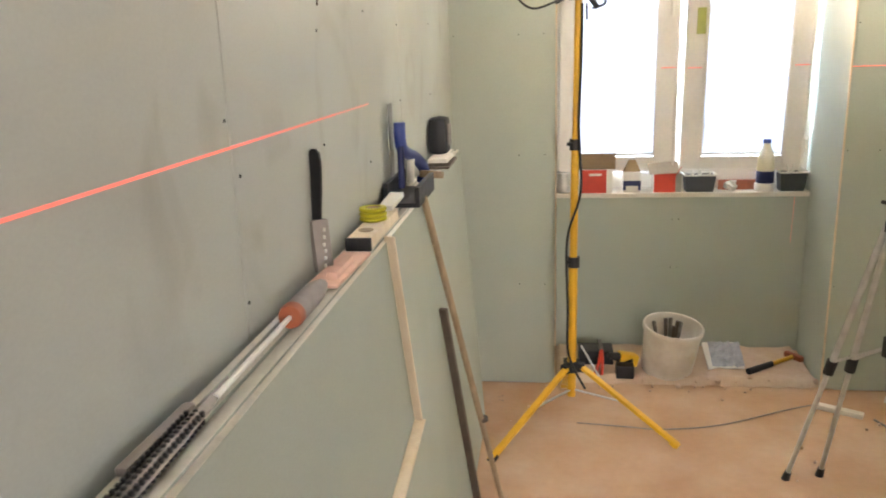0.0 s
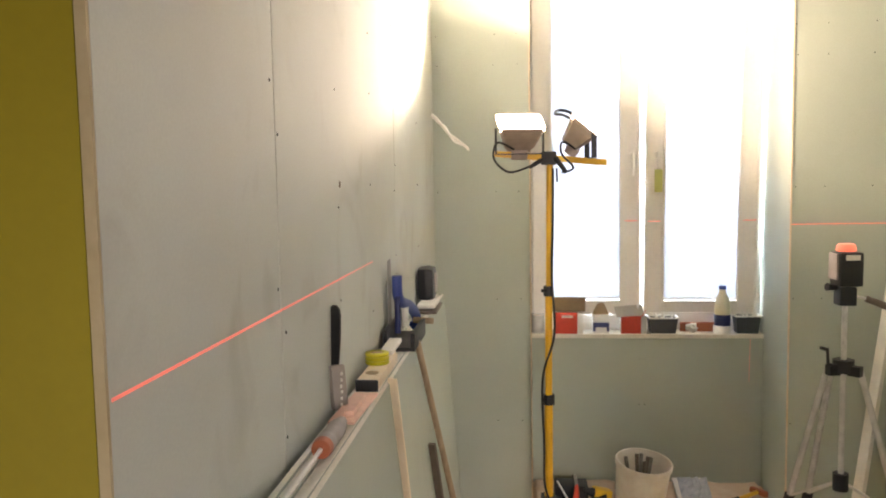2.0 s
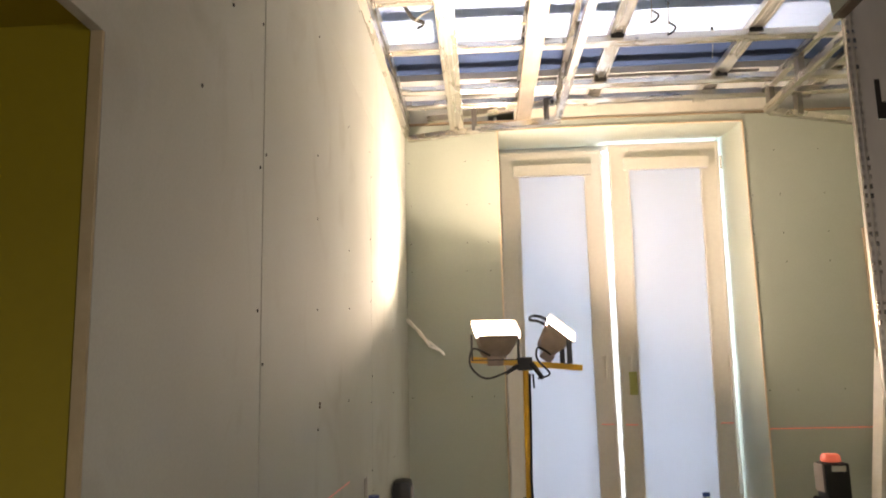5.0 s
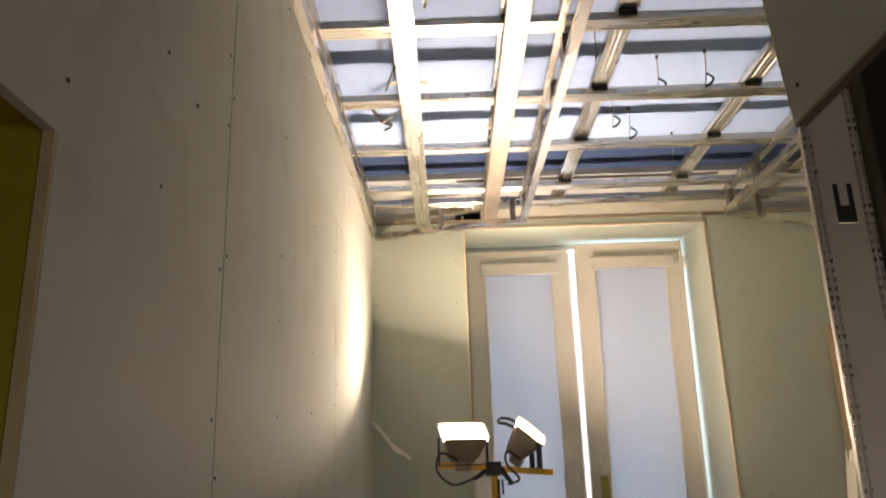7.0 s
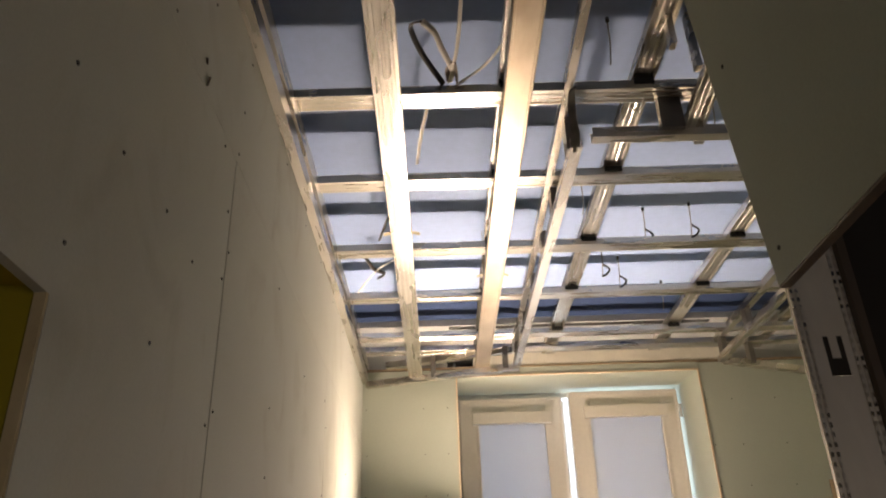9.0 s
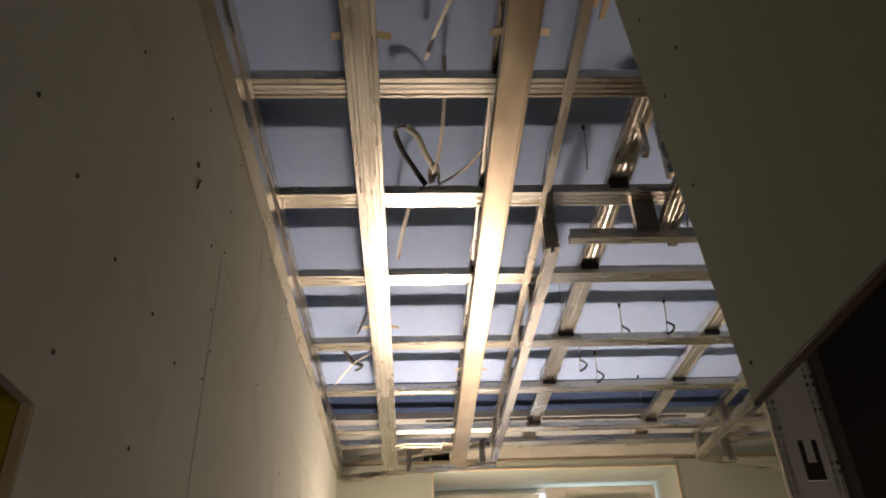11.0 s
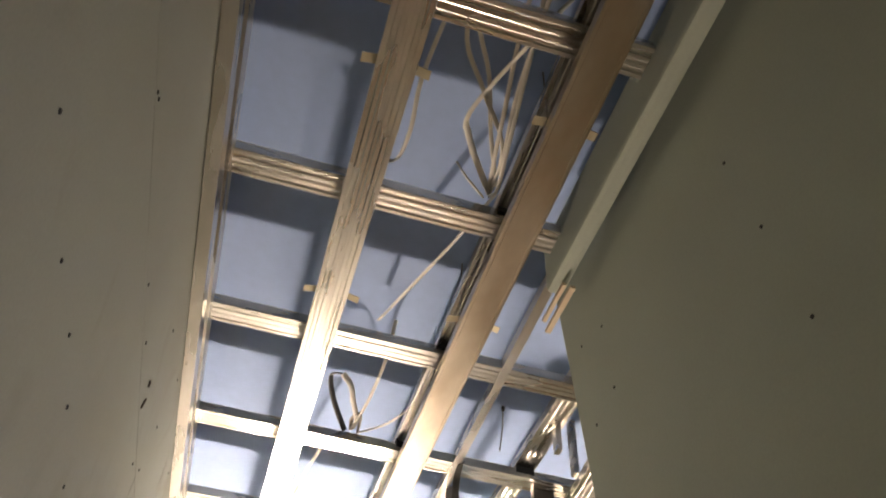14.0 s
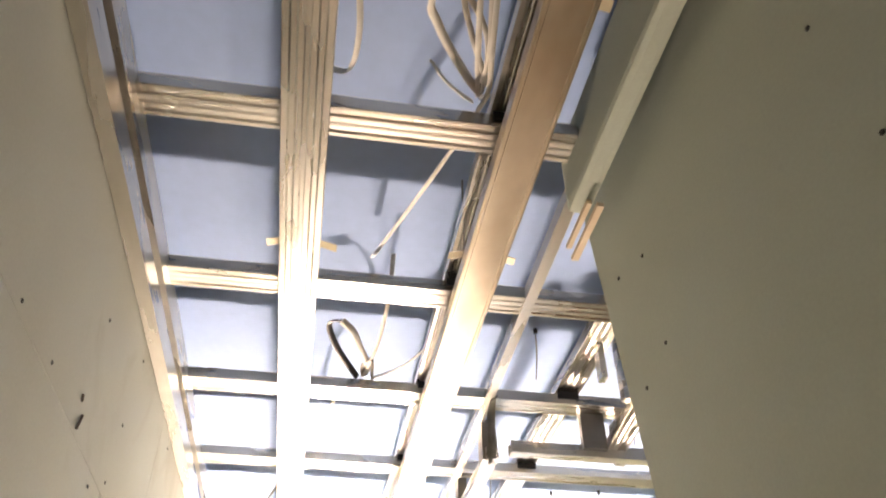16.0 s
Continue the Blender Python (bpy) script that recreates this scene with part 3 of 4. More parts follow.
    leg = part("leg", bar_bm(Vector((PX, PY, 0.24)) + d * 0.045, (fx, fy, 0.008), 0.026, 0.016, 0.003), YELLOW, lamp)
    part("foot_cap", bar_bm(Vector((fx, fy, 0.008)) - d * 0.03 + Vector((0, 0, 0.012)), (fx, fy, 0.0), 0.03, 0.02, 0.003), BLACK if fx < 0 else YELLOW, leg)
    part("strut", bar_bm((PX - 0.004, PY, 0.13), Vector((PX, PY, 0.24)).lerp(Vector((fx, fy, 0)), 0.45), 0.012, 0.004), ALU, lamp)
BA, BB = Vector((-0.145, 2.63, 1.785)), Vector((0.337, 2.73, 1.742))
part("crossbar", bar_bm(BA, BB, 0.026, 0.026, 0.003), YELLOW, lamp)
bm = box_bm(PX - 0.03, PX + 0.035, PY - 0.035, PY + 0.03, 1.735, 1.792, 0.006)
add_rod(bm, (PX + 0.03, PY - 0.03, 1.765), (PX + 0.075, PY - 0.05, 1.70), 0.012, 0.009)
add_rod(bm, (PX - 0.03, PY - 0.03, 1.755), (PX - 0.08, PY - 0.05, 1.725), 0.011, 0.008)
add_rod(bm, (PX + 0.035, PY - 0.035, 1.72), (PX + 0.037, PY - 0.035, 1.66), 0.004)
part("junction_clamp", bm, BLACK, lamp)


def flood(m, watts, lift, pivot=0.0, skew=0.0, beam=180):
    """A floodlight whose glass faces local +z, hinge on local x."""
    head = part("floodlight", bmesh.new(), LAMP_GREY, lamp, "brown-grey cast floodlight housing")
    bm = bmesh.new()
    rows = []
    for z, w, h, r in ((-0.105, 0.055, 0.035, 0.01), (-0.09, 0.066, 0.044, 0.012), (-0.02, 0.090, 0.062, 0.014), (0.0, 0.094, 0.068, 0.012), (0.012, 0.099, 0.072, 0.01), (0.016, 0.099, 0.072, 0.01)):
        rows.append([bm.verts.new((sx * (w - (r if k else 0)), sy * (h - (0 if k else r)), z)) for sx, sy, k in ((1, -1, 1), (1, -1, 0), (1, 1, 0), (1, 1, 1), (-1, 1, 1), (-1, 1, 0), (-1, -1, 0), (-1, -1, 1))])
    for p, q in zip(rows, rows[1:]):
        for i in range(8):
            bm.faces.new((p[i], p[(i + 1) % 8], q[(i + 1) % 8], q[i]))
    bm.faces.new(rows[0][::-1])
    bmesh.ops.recalc_face_normals(bm, faces=bm.faces[:])
    bm.transform(m)
    bm.to_mesh(head.data)
    bm.free()
    for i in range(7):
        bm = box_bm(-0.05, 0.05, -0.03 + i * 0.010 - 0.0015, -0.03 + i * 0.010 + 0.0015, -0.114, -0.088)
        bm.transform(m)
        part("cooling_rib", bm, LAMP_GREY, head, smooth=False)
    bm = tube_bm([(-0.06, 0.066, -0.008), (-0.06, 0.10, -0.016), (-0.05, 0.128, -0.034), (0.05, 0.128, -0.034), (0.06, 0.10, -0.016), (0.06, 0.066, -0.008)], 0.0065)
    bm.transform(m)
    part("carry_handle", bm, BLACK, head)
    bm = box_bm(-0.093, 0.093, -0.066, 0.066, 0.002, 0.006)
    bm.transform(m)
    g = part("glass", bm, GLOW, head, "brightly lit front glass", smooth=False)
    bm = box_bm(-0.035, 0.035, -0.055, 0.0, -0.14, -0.10, 0.005)
    bm.transform(m)
    part("terminal_box", bm, LAMP_GREY, head)
    hx = m.col[0].to_3d()
    hx.z = 0
    hx.normalize()
    hinge_at = m @ Vector((0, pivot, -0.03))
    ym = Matrix.Translation(hinge_at) @ Matrix.Rotation(math.atan2(hx.y, hx.x) + radians(skew), 4, "Z")
    bm = bmesh.new()
    for sx in (-1, 1):
        add_box(bm, sx * 0.102 - 0.003, sx * 0.102 + 0.003, -0.011, 0.011, -lift, 0.012, ym)
    add_box(bm, -0.105, 0.105, -0.011, 0.011, -lift - 0.004, -lift, ym)
    part("yoke", bm, BLACK, head, smooth=False)
    lm = m @ Matrix.Translation((0, 0, 0.028)) @ Matrix.Rotation(math.pi, 4, "X")
    area_lamp("flood_light", lm, 0.14, 0.08, watts, (1.0, 0.815, 0.64), beam)
    return head


M1 = pose(-0.035, 2.62, 1.905, 0, 0, 10) @ pose(0, 0, 0, 30, 0, 0)
n2 = Vector((0.62, -0.28, 0.74)).normalized()
u2 = Vector((0.12, 1.0, 0.20))
u2 = (u2 - n2 * u2.dot(n2)).normalized()
v2 = n2.cross(u2)
M2 = Matrix.Translation((0.243, 2.69, 1.905)) @ Matrix((u2, v2, n2)).transposed().to_4x4()
flood(M1, LAMP_1, 0.095, beam=148)
flood(M2, LAMP_2, 0.085, -0.055, 12)
for pts in (((-0.06, 2.60, 1.80), (-0.13, 2.59, 1.83), (-0.145, 2.59, 1.76), (-0.08, 2.6, 1.705), (0.02, 2.63, 1.735)), ((0.20, 2.66, 1.80), (0.145, 2.64, 1.83), (0.14, 2.63, 1.78), (0.19, 2.64, 1.72), (0.14, 2.65, 1.70))):
    part("lamp_cable", tube_bm(pts, 0.0045), CABLE_BLACK, lamp)
part("mains_cable", tube_bm([(PX + 0.02, PY - 0.03, 1.72), (PX + 0.018, PY - 0.022, 1.5), (PX + 0.012, PY - 0.025, 1.25), (PX + 0.022, PY - 0.03, 1.0), (PX - 0.03, PY - 0.025, 0.8), (PX - 0.025, PY - 0.025, 0.5), (PX - 0.02, PY - 0.03, 0.3), (PX + 0.05, PY - 0.04, 0.15)], 0.005), CABLE_BLACK, lamp)

# ---- stack of boards leaning on the wall ----
stack = thing("plasterboard_stack", "stack of plasterboard sheets leaning on edge against the wall", "plasterboard sheets")


def leaning(xt, xb, y0, y1, zt, mat=BOARD):
    bm = bmesh.new()
    vs = [bm.verts.new(p) for p in ((xb, y0, 0.002), (xb + T * 0.9, y0, 0.002), (xt + T * 0.9, y0, zt), (xt, y0, zt), (xb, y1, 0.002), (xb + T * 0.9, y1, 0.002), (xt + T * 0.9, y1, zt), (xt, y1, zt))]
    for f in ((0, 1, 2, 3), (7, 6, 5, 4), (0, 4, 5, 1), (1, 5, 6, 2), (2, 6, 7, 3), (3, 7, 4, 0)):
        bm.faces.new([vs[i] for i in f])
    bmesh.ops.recalc_face_normals(bm, faces=bm.faces[:])
    sheet = part("sheet", bm, mat, stack, smooth=False)
    part("sheet_edge", box_bm(xt + 0.0006, xt + T * 0.9 - 0.0006, y0 + 0.002, y1 - 0.002, zt - 0.0005, zt + 0.001), BOARD_EDGE, sheet, "pale raw gypsum edge", smooth=False)


for i in range(5):
    off = i * T
    leaning(-0.4355 + off, -0.352 + off, 0.02 - 0.02 * (i % 2), 2.62 + 0.012 * (i % 3), 1.178 - 0.004 * (i % 2))
leaning(-0.4355 + 5 * T, -0.352 + 5 * T, 0.0, 1.52, 1.176)


# ---- door jamb stud ----
stud = thing("metal_stud", "galvanised steel door stud with a punched cable hole", "stud", at=(0.014, 0, 0))
X0, X1, YS, ZH = 0.697, 0.823, 0.90, 2.84
bm = bmesh.new()
z_hole = (2.228, 2.318)
for a, b, c, d in ((X0, X1, 0.0, z_hole[0]), (X0, X1, z_hole[1], ZH), (X0, 0.745, *z_hole), (0.787, X1, *z_hole)):
    add_box(bm, a, b, YS, YS + 0.001, c, d)
add_box(bm, 0.757, 0.775, YS, YS + 0.001, 2.268, 2.318)
part("web", bm, ZINC, stud, smooth=False)
for a in (X0, X1 - 0.001):
    part("flange", box_bm(a, a + 0.001, YS + 0.0012, YS + 0.012, 0, ZH), GALV_DULL_UNLIT, stud, smooth=False)
for a in (X0 + 0.004, X0 + 0.016, X1 - 0.018, X1 - 0.006):
    part("rib", rod_bm((a, YS - 0.0006, 0.01), (a, YS - 0.0006, ZH), 0.0024, None, 6), ZINC, stud)
    bm = bmesh.new()
    for i in range(140):
        add_box(bm, a - 0.003, a + 0.003, YS - 0.0042, YS - 0.0031, 0.02 + i * 0.020, 0.030 + i * 0.020)
    tagged(part("knurling", bm, GALV, stud, smooth=False), kind="stuff")
# dark plate added behind the hole to paint its depth black
part("hole_dark_back", box_bm(0.735, 0.80, YS + 0.0015, YS + 0.002, 2.230, 2.34), UNLIT_BLACK, stud, smooth=False)
part("corner_angle", box_bm(X1 + 0.001, X1 + 0.02, YS - 0.02, YS + 0.03, 0, ZH), DARKWOOD, stud, smooth=False)

# ---- screws ----


def screw_heads(name, spots, axis, parent):
    """Sunken dark screw heads; spots are places on the board's face."""
    bm = bmesh.new()
    for p in spots:
        r = bmesh.ops.create_cone(bm, cap_ends=True, segments=10, radius1=0.0032 if axis[0] else 0.0028, radius2=0.0025, depth=0.0016)
        q = Vector(axis).to_track_quat("Z", "Y").to_matrix().to_4x4()
        bmesh.ops.transform(bm, matrix=Matrix.Translation(p) @ q, verts=r["verts"])
    return tagged(part(name, bm, SCREW, parent, smooth=False), kind="stuff")


rnd = random.Random(5)
for gy, gz, gl, ga in ((0.350, 2.612, 0.026, 20), (0.338, 2.640, 0.010, -30), (1.02, 1.66, 0.014, 10)):
    part("gouge", bar_bm((XL + 0.0003, gy, gz - gl / 2), (XL + 0.0004, gy + gl * math.sin(radians(ga)), gz + gl / 2), 0.006, 0.002, 0.0008), DARKWOOD, wall_west, "torn brown paper", smooth=False)
spots = []
for y in (0.548, 0.578, 1.808, 1.836, 1.0, 1.40, 2.4):
    z = 0.3 + rnd.random() * 0.1
    while z < 2.55:
        spots.append((XL + 0.0006, y + rnd.uniform(-0.008, 0.008), z))
        z += rnd.uniform(0.13, 0.37)
# door head rows
for y, z in ((0.012, 2.126), (-0.438, 2.33), (-0.272, 2.32), (-0.151, 2.33), (-0.038, 2.317), (0.103, 2.297), (0.262, 2.306), (0.390, 2.289), (0.27, 2.112), (-0.298, 2.60), (-0.285, 2.605), (0.045, 2.605), (0.187, 2.61), (0.485, 2.57), (0.573, 2.612), (0.35, 2.782), (0.583, 2.719), (0.604, 2.86)):
    spots.append((XL + 0.0006, y, z))
for y in (-0.62, -0.80, -0.97):
    spots += [(XL + 0.0006, y + rnd.uniform(-0.03, 0.03), z + rnd.uniform(-0.015, 0.015)) for z in (2.13, 2.33, 2.61)]
for i in range(7):
    spots.append((XL + 0.0006, 1.0 + i * 0.3, 2.86 + rnd.uniform(-0.02, 0.02)))
screw_heads("screw_heads", spots, (1, 0, 0), wall_west)
spots = [(PX0 - 0.0006, y, z) for y, z in ((0.103, 2.141), (0.130, 2.427), (0.146, 2.615), (0.168, 2.816), (0.080, 2.791), (0.068, 2.638), (-0.359, 2.571), (-0.376, 2.395), (-0.341, 2.739), (-0.33, 2.16), (-0.82, 2.2), (-0.80, 2.45), (-0.81, 2.66))]
screw_heads("screw_heads", spots, (-1, 0, 0), partition)
spots = [(x + rnd.uniform(-0.008, 0.008), YF - 0.0006, z) for x in (-0.43, -0.155, -0.043, 1.228, 1.36, 1.57) for z in (0.5, 1.1, 1.62, 2.22, 2.36, 2.55, 2.77)]
spots += [(x, 3.4994, z) for x in (0.60, 0.63) for z in (0.45, 0.70)]
screw_heads("screw_heads", spots, (0, -1, 0), wall_north)

# ---- tools on the stack's edge ----
ZT = 1.180

knife = thing("jab_saw", "worn wooden-handled saw standing upright on the board stack", "saw")
bm = bar_bm((-0.430, 0.885, ZT), (-0.439, 0.895, 1.275), 0.034, 0.020, 0.007)
part("grip", bm, RUBBER, knife, "grey speckled grip")
m = Matrix.Translation((-0.441, 0.897, 1.268)) @ Matrix.Rotation(radians(-5), 4, "X")
bm = bmesh.new()
edge = [(-0.008, 0), (0.008, 0), (0.013, 0.06), (0.0145, 0.11), (0.011, 0.127), (0.004, 0.134), (-0.004, 0.134), (-0.011, 0.127), (-0.0145, 0.11), (-0.013, 0.06)]
front = bm.faces.new([bm.verts.new((-0.003, y, z)) for y, z in edge])
solid = bmesh.ops.extrude_face_region(bm, geom=[front])
bmesh.ops.translate(bm, vec=(0.006, 0, 0), verts=[v for v in solid["geom"] if isinstance(v, bmesh.types.BMVert)])
bmesh.ops.recalc_face_normals(bm, faces=bm.faces[:])
bm.transform(m @ Matrix.Rotation(radians(70), 4, "Z"))
part("blade", bm, BLACK, knife)
bm = bmesh.new()
for i in range(6):
    add_box(bm, -0.4265, -0.4225, 0.876 + 0.003 * (i % 3), 0.880 + 0.003 * (i % 3), 1.19 + i * 0.013, 1.196 + i * 0.013)
tagged(part("paint_marks", bm, WHITE, knife, smooth=False), kind="stuff")

gun = thing("caulking_tube", "grey cartridge with orange-brown collar and thin rod on the boards", "cartridge")
m, ln = between((-0.392, 0.575, ZT + 0.020), (-0.392, 0.745, ZT + 0.019))
bm = lathe_bm([(0.008, 0.0), (0.017, 0.001), (0.019, 0.012), (0.019, 0.018)])
bm.transform(m)
part("collar", bm, ORANGE, gun)
bm = lathe_bm([(0.018, 0.018), (0.0185, 0.02), (0.0185, 0.045), (0.017, 0.05), (0.0185, 0.056), (0.018, 0.12), (0.015, 0.14), (0.010, 0.165)])
bm.transform(m)
part("body", bm, RUBBER, gun)
part("rod", rod_bm((-0.398, 0.33, ZT + 0.012), (-0.392, 0.577, ZT + 0.020), 0.004), WHITE, gun)

rasp = thing("rasp", "long perforated steel rasp with a white plastic handle", "rasp")
m = between((-0.400, 0.04, ZT + 0.006), (-0.404, 0.37, ZT + 0.010))[0]
bm = bmesh.new()
rows = []
for z, w in ((0, 0.028), (0.2, 0.028), (0.27, 0.022), (0.34, 0.006)):
    rows.append([bm.verts.new((-w / 2, 0, z)), bm.verts.new((0, 0.006, z)), bm.verts.new((w / 2, 0, z)), bm.verts.new((0, -0.006, z))])
for p, q in zip(rows, rows[1:]):
    for i in range(4):
        bm.faces.new((p[i], p[(i + 1) % 4], q[(i + 1) % 4], q[i]))
bm.faces.new(rows[0][::-1])
bm.faces.new(rows[-1])
bm.transform(m)
blade = part("blade", bm, STEEL, rasp, smooth=False)
bm = bmesh.new()
for i in range(26):
    for k in range(3):
        add_box(bm, -0.011 + k * 0.009, -0.007 + k * 0.009, -0.008, 0.0075, 0.005 + i * 0.0095 + (k % 2) * 0.004, 0.009 + i * 0.0095 + (k % 2) * 0.004)
bm.transform(m)
tagged(part("teeth", bm, BLACK, rasp, smooth=False), kind="stuff")
part("handle", bar_bm((-0.424, 0.17, ZT + 0.008), (-0.420, 0.31, ZT + 0.010), 0.014, 0.010, 0.004), RUBBER, rasp)

plane = thing("scraper", "faded pink plastic scraper lying flat on the boards", "scraper")
part("plate", bar_bm((-0.402, 0.77, ZT + 0.006), (-0.392, 0.985, ZT + 0.008), 0.055, 0.006, 0.002), SKINPINK, plane)
part("handle", bar_bm((-0.392, 0.80, ZT + 0.016), (-0.392, 0.93, ZT + 0.016), 0.020, 0.014, 0.005), SKINPINK, plane)

level = thing("torpedo_level", "short cream spirit level with black end cap", "spirit level")
part("body", box_bm(-0.425, -0.375, 1.035, 1.33, ZT + 0.001, ZT + 0.026, 0.002), PALEWOOD, level)
part("end_cap", box_bm(-0.4265, -0.3735, 1.026, 1.0345, ZT + 0.0, ZT + 0.027, 0.002), BLACK, level)
bm = lathe_bm([(0.014, 0.0), (0.016, 0.001), (0.016, 0.002)])
bm.transform(pose(-0.4, 1.10, ZT + 0.0262))
part("vial", bm, WOOD, level)

reel = thing("tape_reel", "reel of yellow-green tape lying on the spirit level", "tape")
for k in range(3):
    bm = lathe_bm([(0.019, 0.0), (0.029, 0.001), (0.031, 0.005), (0.029, 0.009), (0.019, 0.010), (0.018, 0.005)])
    bm.transform(pose(-0.405, 1.195, ZT + 0.0275 + k * 0.0102))
    part("turn", bm, TAPE, reel)
part("core", rod_bm((-0.405, 1.195, ZT + 0.027), (-0.405, 1.195, ZT + 0.056), 0.0175), CARD, reel)

paper = thing("folded_paper", "crumpled pale paper wrapper on the boards", "paper")
part("sheet", bar_bm((-0.40, 1.30, ZT + 0.032), (-0.39, 1.40, ZT + 0.047), 0.035, 0.012, 0.003), WHITE, paper)

saw = thing("mitre_box", "black mitre box holding a blue-handled saw upright", "saw")
base = bmesh.new()
add_box(base, -0.437, -0.345, 1.46, 1.72, ZT + 0.001, ZT + 0.012)
add_box(base, -0.437, -0.425, 1.46, 1.72, ZT + 0.012, ZT + 0.062)
add_box(base, -0.357, -0.345, 1.46, 1.72, ZT + 0.012, ZT + 0.052)
part("box", base, BLACK, saw, smooth=False)
part("saw_blade", box_bm(-0.4342, -0.4330, 1.55, 1.60, ZT + 0.04, 1.435), STEEL, saw, smooth=False)
part("handle", tube_bm([(-0.412, 1.585, 1.385), (-0.412, 1.59, 1.33), (-0.408, 1.63, 1.30), (-0.398, 1.72, 1.275), (-0.388, 1.80, 1.235), (-0.385, 1.81, 1.205), (-0.39, 1.78, ZT + 0.018)], 0.017, 10, 0.8), BLUEP, saw, "blue plastic saw handle")
part("grip_post", rod_bm((-0.413, 1.585, ZT + 0.03), (-0.412, 1.587, 1.34), 0.009), NAVY, saw)
part("grip_bar", rod_bm((-0.405, 1.68, ZT + 0.03), (-0.403, 1.68, 1.275), 0.011), WHITE, saw)
part("knob", bar_bm((-0.37, 1.70, ZT + 0.05), (-0.34, 1.80, ZT + 0.03), 0.03, 0.02, 0.005), WOOD, saw)

helmet = thing("sanding_block", "black rounded sanding block standing on the boards", "sanding block")
bm = box_bm(-0.445, -0.375, 2.26, 2.40, 1.205, 1.335, 0.03)
part("block", bm, BLACK, helmet)
part("face", box_bm(-0.383, -0.3715, 2.29, 2.37, 1.235, 1.31, 0.004), RUBBER, helmet)
book = thing("paper_pad", "small pad of pale sheets with a dark backing", "pad")
part("backing", box_bm(-0.430, -0.350, 2.10, 2.34, ZT + 0.001, ZT + 0.010, 0.002), DARKWOOD, book)
bm = box_bm(-0.425, -0.360, 2.13, 2.32, ZT + 0.0105, ZT + 0.024, 0.002)
for v in bm.verts:
    v.co.z += 0.008 * math.sin(v.co.y * 30)
part("sheets", bm, WHITE, book)

# ---- bars and battens leaning on the stack ----
pole = thing("broom_handle", "brown wooden handle leaning against the board stack", "handle")
part("shaft", rod_bm((-0.180, 1.985, 0.012), (-0.350, 1.555, 1.19), 0.0095, 0.0095), WOOD, pole)
part("ferrule", rod_bm((-0.2265, 1.846, 0.40), (-0.2275, 1.843, 0.41), 0.0135), DARKWOOD, pole)
bar = thing("steel_bar", "dark painted bar leaning against the boards", "bar")
part("shaft", bar_bm((-0.262, 1.96, 0.0), (-0.332, 1.725, 0.82), 0.024, 0.012, 0.002), DARKWOOD, bar)
part("tip", bar_bm((-0.262, 1.96, 0.0), (-0.2635, 1.945, 0.045), 0.03, 0.018, 0.003), BLACK, bar)
off = thing("metal_offcut", "dark metal profile offcut leaning in the corner", "profile")
part("channel", section_bm([(-0.025, 0.02), (-0.025, 0), (0.025, 0), (0.025, 0.02)], 0.84, 0.001), GALV_DULL_UNLIT, off, smooth=False)
off.matrix_world = between((-0.245, 2.85, 0.0), (-0.350, 2.84, 0.82))[0] @ Matrix.Rotation(radians(-90), 4, "X")
rule = thing("folding_rule", "unfolded wooden folding rule hanging from the boards", "folding rule")
part("segment", bar_bm((-0.354, 1.113, 1.19), (-0.322, 1.18, 0.73), 0.026, 0.005, 0.001), PALEWOOD, rule)
part("segment", bar_bm((-0.317, 1.18, 0.735), (-0.312, 0.80, 0.71), 0.026, 0.005, 0.001), PALEWOOD, rule)

# ---- window sill ----
ZI = 0.8365


def carton(name, label, x0, x1, y0, y1, h, mat, side):
    th = thing(name, label, "box")
    part("front", box_bm(x0, x1 - 0.03, y0, y0 + 0.004, ZI, ZI + h), mat, th, smooth=False)
    part("back", box_bm(x0, x1, y1 - 0.004, y1, ZI, ZI + h), side, th, smooth=False)
    part("side", box_bm(x0, x0 + 0.004, y0 + 0.0045, y1 - 0.0045, ZI, ZI + h), side, th, smooth=False)
    part("side", box_bm(x1 - 0.004, x1, y0 + 0.0045, y1 - 0.0045, ZI, ZI + h), side, th, smooth=False)
    part("label_panel", box_bm(x1 - 0.0295, x1, y0 + 0.0002, y0 + 0.004, ZI, ZI + h), side, th, smooth=False)
    part("base", box_bm(x0 + 0.004, x1 - 0.004, y0 + 0.0045, y1 - 0.0045, ZI, ZI + 0.004), side, th, smooth=False)
    return th


c1 = carton("cardboard_box", "open red and white cardboard box with raised brown flap", 0.145, 0.300, 3.505, 3.59, 0.118, RED, WHITE)
part("flap", bar_bm((0.222, 3.533, ZI + 0.119), (0.222, 3.512, ZI + 0.20), 0.185, 0.004), CARD, c1, "brown inner flap", smooth=False)
part("print_bar", box_bm(0.185, 0.245, 3.5035, 3.5048, ZI + 0.088, ZI + 0.100), WHITE, c1, smooth=False)
c2 = carton("cardboard_box", "low red cardboard box with torn grey flap", 0.505, 0.640, 3.51, 3.59, 0.095, RED, CARD_GREY)
part("flap", bar_bm((0.555, 3.512, ZI + 0.095), (0.545, 3.535, ZI + 0.150), 0.17, 0.004), CARD_GREY, c2, smooth=False)
part("flap", bar_bm((0.60, 3.51, ZI + 0.07), (0.635, 3.50, ZI + 0.13), 0.03, 0.003), RED, c2, smooth=False)

milk = thing("paper_carton", "white and navy gable-topped paper bag", "carton")
bm = box_bm(0.355, 0.440, 3.515, 3.585, ZI, ZI + 0.105)
part("body", bm, WHITE, milk, smooth=False)
